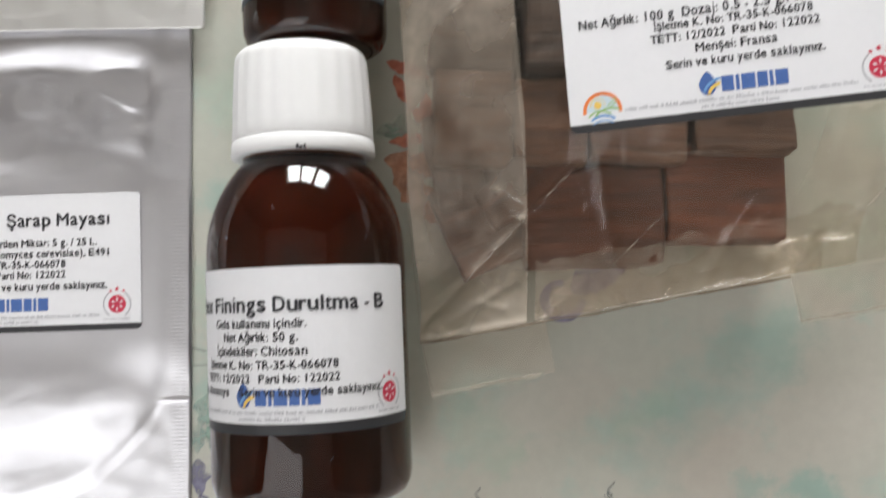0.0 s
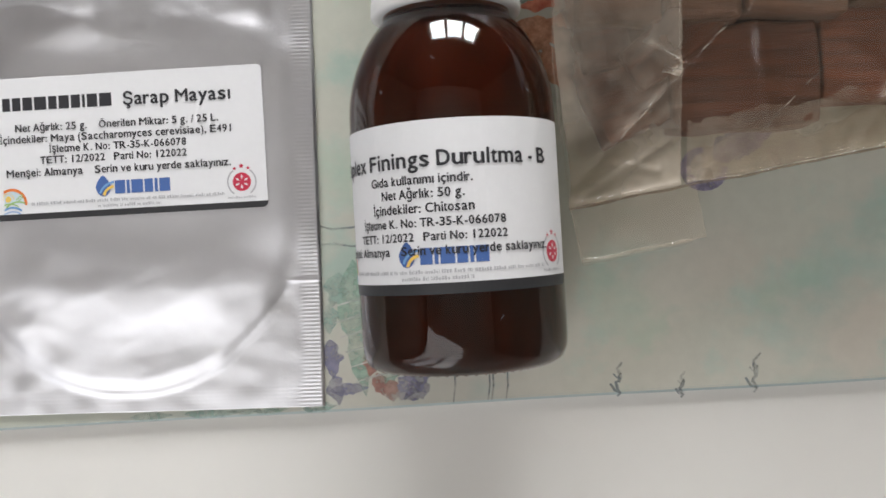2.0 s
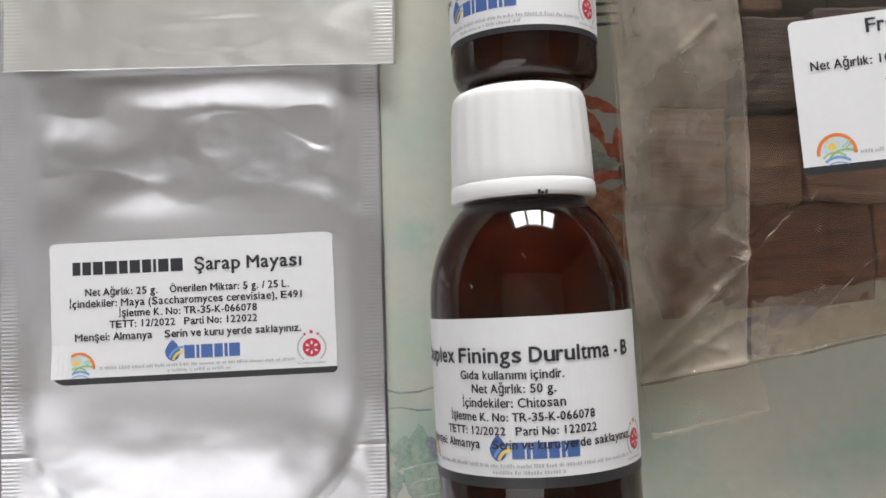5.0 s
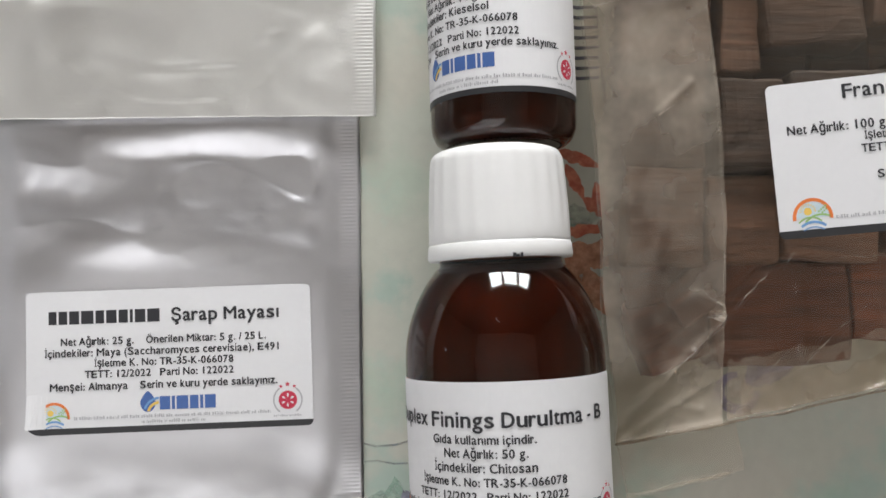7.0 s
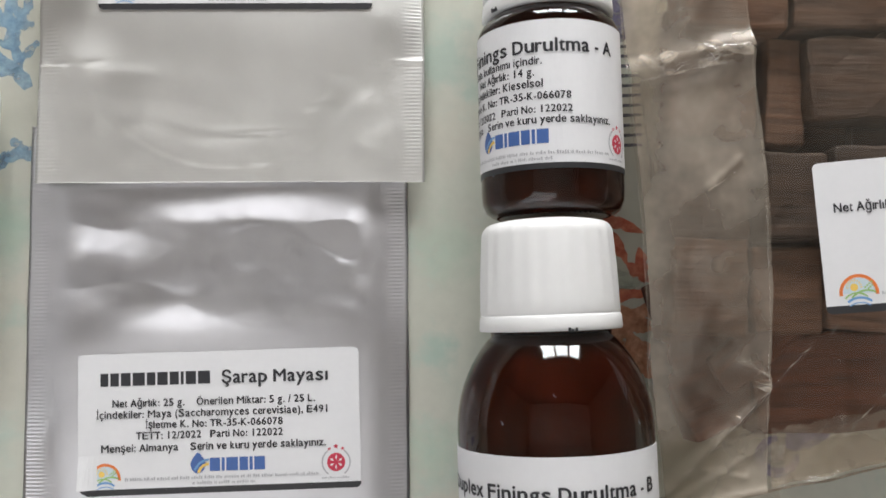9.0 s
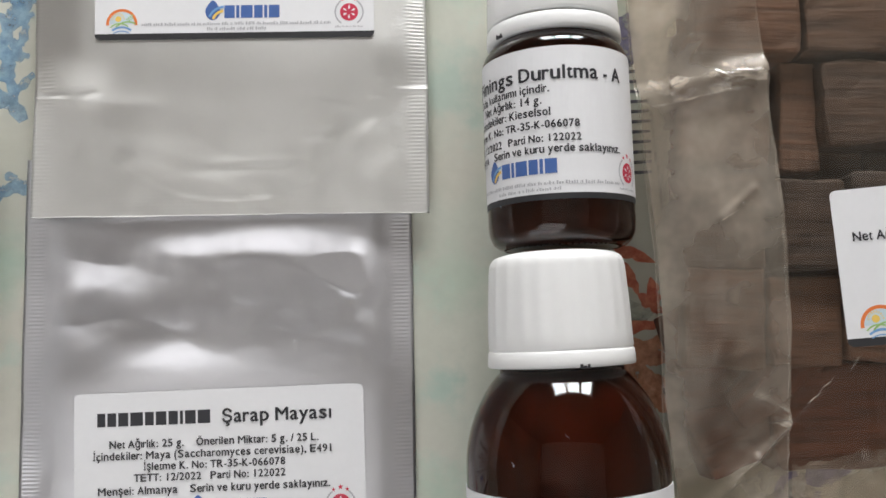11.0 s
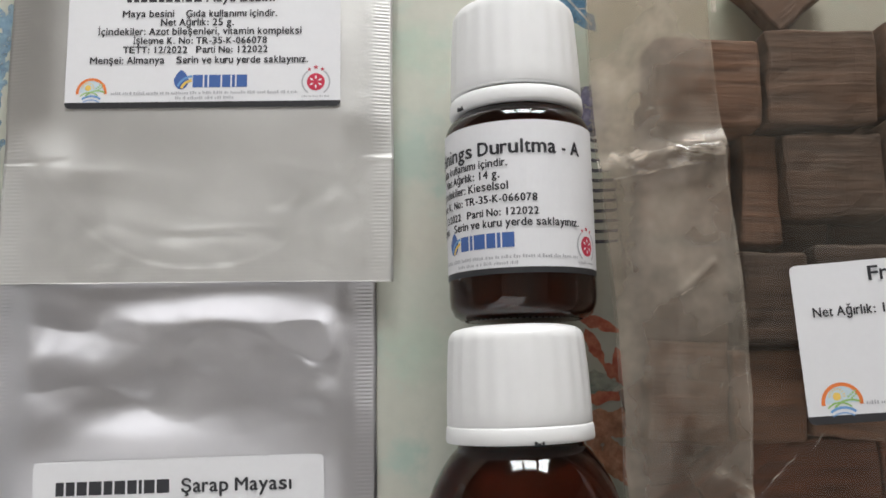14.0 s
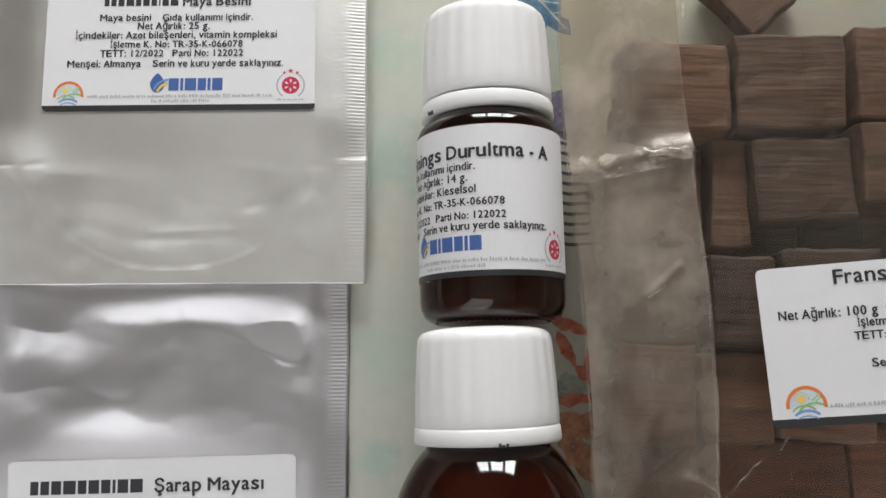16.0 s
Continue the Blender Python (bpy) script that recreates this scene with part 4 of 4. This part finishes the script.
def film_sheet(name, x_of, y0_of, y1, nu, nv, z_of, mat, label):
    verts, faces = [], []
    for j in range(nv + 1):
        for i in range(nu + 1):
            s, t = i / nu, j / nv
            yy = y1 * t
            x = x_of(s, yy)
            y = y0_of(x) * (1 - t) + y1 * t
            verts.append((x, y, z_of(x, y)))
    for j in range(nv):
        for i in range(nu):
            a = j * (nu + 1) + i
            faces.append((a, a + 1, a + nu + 2, a + nu + 1))
    return raw(name, verts, faces, mat, bag, label, smooth=True)


film_sheet("front_film", lambda s, y: left_edge(y) * (1 - s) + 142 * s, low_edge, 176, 260, 300, film_z, FILM, "clear creased film")
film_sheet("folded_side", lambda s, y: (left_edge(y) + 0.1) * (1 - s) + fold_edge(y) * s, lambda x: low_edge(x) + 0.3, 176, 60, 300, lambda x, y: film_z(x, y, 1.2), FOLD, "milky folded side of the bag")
film_sheet("back_film", lambda s, y: left_edge(y) * (1 - s) + 142 * s, low_edge, 176, 60, 80,
           lambda x, y: 0.5 + max(0.0, film_z(x, y) - 0.5) * (1 - smooth01(0, 10, x - left_edge(y))) * 1.0 + max(0, film_z(x, y) - 0.5) * (1 - smooth01(0, 9, y - low_edge(x))) * smooth01(0, 10, x - left_edge(y)), BACK, "clear back film on the cloth")


def inner_fold(x0, x1, y_top, lift, mat=INNER):
    """A crumpled inner fold of film along the bag's bottom, with a ragged upper rim."""
    nu, nv, verts, faces = 110, 22, [], []
    for j in range(nv + 1):
        for i in range(nu + 1):
            x = x0 + (x1 - x0) * i / nu
            low = low_edge(x) + 0.6
            high = y_top(x)
            y = low + (high - low) * j / nv
            verts.append((x, y, film_z(x, y) - lift + 0.5 * noise.noise((x * 0.35, y * 0.3, 12))))
    for j in range(nv):
        for i in range(nu):
            a = j * (nu + 1) + i
            faces.append((a, a + 1, a + nu + 2, a + nu + 1))
    raw("inner_fold", verts, faces, mat, bag, "crumpled milky fold inside the bag", smooth=True)


def ragged(base, tall, seed):
    return lambda x: low_edge(x) + base + tall * noise.noise((x * 0.06, seed, 0)) + 0.35 * tall * noise.noise((x * 0.25, seed, 3)) + 1.2 * abs(noise.noise((x * 0.7, seed, 8)))


inner_fold(48.5, 120, ragged(13.0, 5.0, 1.0), 1.2)
inner_fold(52, 112, ragged(8.5, 4.0, 6.0), 2.2)
inner_fold(98, 138, lambda x: low_edge(x) + 8 + 26 * smooth01(98, 108, x) + 2 * noise.noise((x * 0.2, 4, 0)), 1.8, SIDE)


def seal_flap(x0, x1, depth, z0, z1, slant):
    nu, nv, verts, faces = 30, 10, [], []
    for j in range(nv + 1):
        for i in range(nu + 1):
            s, t = i / nu, j / nv
            x = x0 + (x1 - x0) * s + slant * t
            verts.append((x, low_edge(x0 + (x1 - x0) * s) - depth * t + 0.25 * noise.noise((x * 0.2, t, 1)), z0 + (z1 - z0) * s + 0.5 * noise.noise((x * 0.15, t * 2, 4)) - 0.8 * t))
    for j in range(nv):
        for i in range(nu):
            a = j * (nu + 1) + i
            faces.append((a, a + 1, a + nu + 2, a + nu + 1))
    raw("seal_flap", verts, faces, SEAL, bag, "milky sealed flap of film", smooth=True)


def film_rim(points, width, mat=RIM, name="film_rim", label="welded rim of the film"):
    """Narrow strip on the film: its bright cut or welded rim, or painted glint."""
    verts, faces = [], []
    for k, (x, y, z) in enumerate(points):
        x0, y0, _ = points[max(0, k - 1)]
        x1, y1, _ = points[min(len(points) - 1, k + 1)]
        d = math.hypot(x1 - x0, y1 - y0) or 1
        w = width / 2 * (1 + 0.6 * noise.noise((x * 0.3, y * 0.3, 2)))
        a, b = -(y1 - y0) / d * w, (x1 - x0) / d * w
        verts += [(x + a, y + b, z), (x, y, z + width * 0.4), (x - a, y - b, z)]
    for k in range(len(points) - 1):
        p = 3 * k
        faces += [(p, p + 1, p + 4, p + 3), (p + 1, p + 2, p + 5, p + 4)]
    raw(name, verts, faces, mat, bag, label, smooth=True)


film_rim([(x, low_edge(x) + 0.1, film_z(x, low_edge(x)) + 0.1) for x in [24.4 + 0.8 * k for k in range(100)]], 0.55, WELD, "weld_line", "thin brownish weld line of the bag")
# glints along the film's creases, painted as pale strips
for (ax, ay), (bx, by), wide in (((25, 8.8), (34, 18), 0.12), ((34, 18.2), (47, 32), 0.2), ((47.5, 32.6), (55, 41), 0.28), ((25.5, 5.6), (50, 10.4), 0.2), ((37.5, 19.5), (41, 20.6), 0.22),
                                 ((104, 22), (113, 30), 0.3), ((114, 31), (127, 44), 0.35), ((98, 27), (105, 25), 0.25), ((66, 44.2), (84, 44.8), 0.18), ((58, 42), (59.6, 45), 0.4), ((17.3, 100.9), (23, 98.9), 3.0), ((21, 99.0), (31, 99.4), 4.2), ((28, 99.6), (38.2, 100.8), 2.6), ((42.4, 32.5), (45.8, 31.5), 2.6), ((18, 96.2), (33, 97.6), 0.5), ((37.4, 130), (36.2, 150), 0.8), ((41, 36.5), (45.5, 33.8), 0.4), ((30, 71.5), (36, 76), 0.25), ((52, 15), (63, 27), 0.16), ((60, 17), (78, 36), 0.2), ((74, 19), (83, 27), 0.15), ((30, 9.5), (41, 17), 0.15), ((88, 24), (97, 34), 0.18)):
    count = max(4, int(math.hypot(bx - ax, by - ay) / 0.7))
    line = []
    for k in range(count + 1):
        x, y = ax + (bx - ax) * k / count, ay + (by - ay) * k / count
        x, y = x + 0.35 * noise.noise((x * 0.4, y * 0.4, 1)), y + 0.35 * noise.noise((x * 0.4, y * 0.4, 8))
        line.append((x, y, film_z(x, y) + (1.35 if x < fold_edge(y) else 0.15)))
    film_rim(line, wide, GLINT_WIDE if wide > 0.6 else GLINT_LINE, "crease_glint", "crease glint painted as a pale strip on the film")
film_rim([(left_edge(y), y, film_z(left_edge(y), y) + 0.1) for y in [5 + 1.0 * k for k in range(165)]], 0.35)
film_rim([(fold_edge(y), y, film_z(fold_edge(y), y) + 1.3) for y in [12 + 1.0 * k for k in range(158)]], 0.35)
film_rim([(27.0 + 0.8 * k, low_edge(24.6 + 0.8 * k) - 10.9, 15.7 - 0.12 * k) for k in range(30)], 1.3)
film_rim([(24.8 + 0.25 * k, low_edge(24.6) - 1.1 * k, 16.4 - 0.07 * k) for k in range(10)], 0.5)
film_rim([(107.5 + 0.8 * k, low_edge(105 + 0.8 * k) - 9.9, 7.2 - 0.05 * k) for k in range(32)], 1.2)
film_rim([(105 + 0.27 * k, low_edge(105) - 1.1 * k, 8.0 - 0.08 * k) for k in range(10)], 0.8)
seal_flap(24.6, 51.0, 11.0, 16.5, 12.5, 2.4)
seal_flap(105.0, 134.0, 10.0, 8.0, 6.0, 2.5)

on_bag = flat_label(5.8, 53.9, 46.9, 29.2, lambda u, v: 0.19 * u)


def to(u, v, w):
    """The label lies on film that rises away from the bag's edge."""
    return on_bag(u * 0.963, v, w)



paper = paper_label(bag, to, 64.0, 30.8, [], 7, strip=1.6, title_bars=[(29.4, 49.6, 30.8 - 4.0, 2.4, 10), (25.6, 38.6, 30.8 - 6.9, 1.5, 8), (44.6, 59.5, 30.8 - 10.3, 1.3, 12)], left=0.6, arch=1.25)
writing([("Fransız", 14.6, 12.9, 4.0, 0.07), ("Net Ağırlık: 100 g  Dozaj: 0.5 - 2.5 g/l", 3.4, 40.0, 10.3, 0), ("İşletme K. No: TR-35-K-066078", 18.0, 29.6, 12.5, 0), ("TETT: 12/2022  Parti No: 122022", 17.2, 31.4, 15.0, 0),
         ("Menşei: Fransa", 25.5, 15.2, 17.6, 0), ("Serin ve kuru yerde saklayınız.", 19.6, 29.6, 20.3, 0)], to, 30.8, paper)

# oak pieces: centre, size, turn, foot and top height
OAK = [(37.8, 117, 23.2, 20.4, 1, 11, 22.5), (62.2, 119.6, 23.4, 20.4, 2, 11, 23), (87, 122, 22.6, 20.6, 1, 11, 22.5), (65, 98.2, 22, 18.4, 2, 10, 21.5), (86.5, 102.4, 22, 17.6, 4, 11, 23.5),
       (50, 95.2, 8.4, 24, 0, 6, 18), (34.5, 95, 20, 21, -1, 9, 17.5), (51.6, 72.2, 14, 19, 1, 10, 21), (70, 74, 21, 19, 3, 10, 22), (92, 77, 21, 20, 2, 10, 22), (34, 73, 19, 20, 0, 8, 17),
       (51.4, 52, 15.6, 19.6, 2, 8, 17.5), (34.2, 52.6, 17.4, 21.6, 1, 6, 17), (70, 53, 20, 19, -3, 9, 17.5), (92, 56, 21, 20, 1, 9, 17), (61, 32, 31, 22, 4, 3, 12.5), (89.5, 38, 26, 22, 2, 3, 12.5), (49, 42, 30, 10, 38, 6, 13.5),
       (38, 31, 20, 21, 24, 1.5, 10.5), (31, 44, 12, 22, 14, 3, 12), (60.6, 147, 17.6, 17.6, 44, 1.2, 8)]
LOW = [(x, 48 + 20 * j, 20.0, 18.5, (i * 7 + j * 5) % 5 - 2, 1.2, 9.5) for i, x in enumerate((37, 58, 79, 92)) for j in range(4)]
rng = random.Random(8)
for x, y, w, d, turn, z0, z1 in OAK + LOW:
    w, d, z1 = w - 0.4, d - 0.4, z1 + rng.uniform(-0.4, 0.7)
    bm = bmesh.new()
    box(bm, -w / 2, -d / 2, 0, w / 2, d / 2, z1 - z0, rng.uniform(0.4, 1.1), 2)
    bmesh.ops.subdivide_edges(bm, edges=[e for e in bm.edges if e.calc_length() > 4], cuts=4, use_grid_fill=True)
    for v in bm.verts:
        p = v.co * 0.13
        v.co += Vector((noise.noise(p + Vector((x, y, 0))), noise.noise(p + Vector((y, x, 5))), 0.5 * noise.noise(p * 1.6 + Vector((x, 0, y))))) * 1.0
        v.co += Vector((noise.noise(p * 6 + Vector((x, y, 3))), noise.noise(p * 6 + Vector((y, x, 7))), noise.noise(p * 5 + Vector((x, 9, y))))) * 0.22
    piece = part("oak_piece", bm, REDWOOD if y < 45 else WOOD)
    piece.matrix_world = pose(x * MM, y * MM, TOP + z0 * MM, rng.uniform(-2, 2), rng.uniform(-2, 2), turn)
    tagged(piece, "toasted dark brown oak piece inside the bag", "wood piece", "oak pieces in the bag")
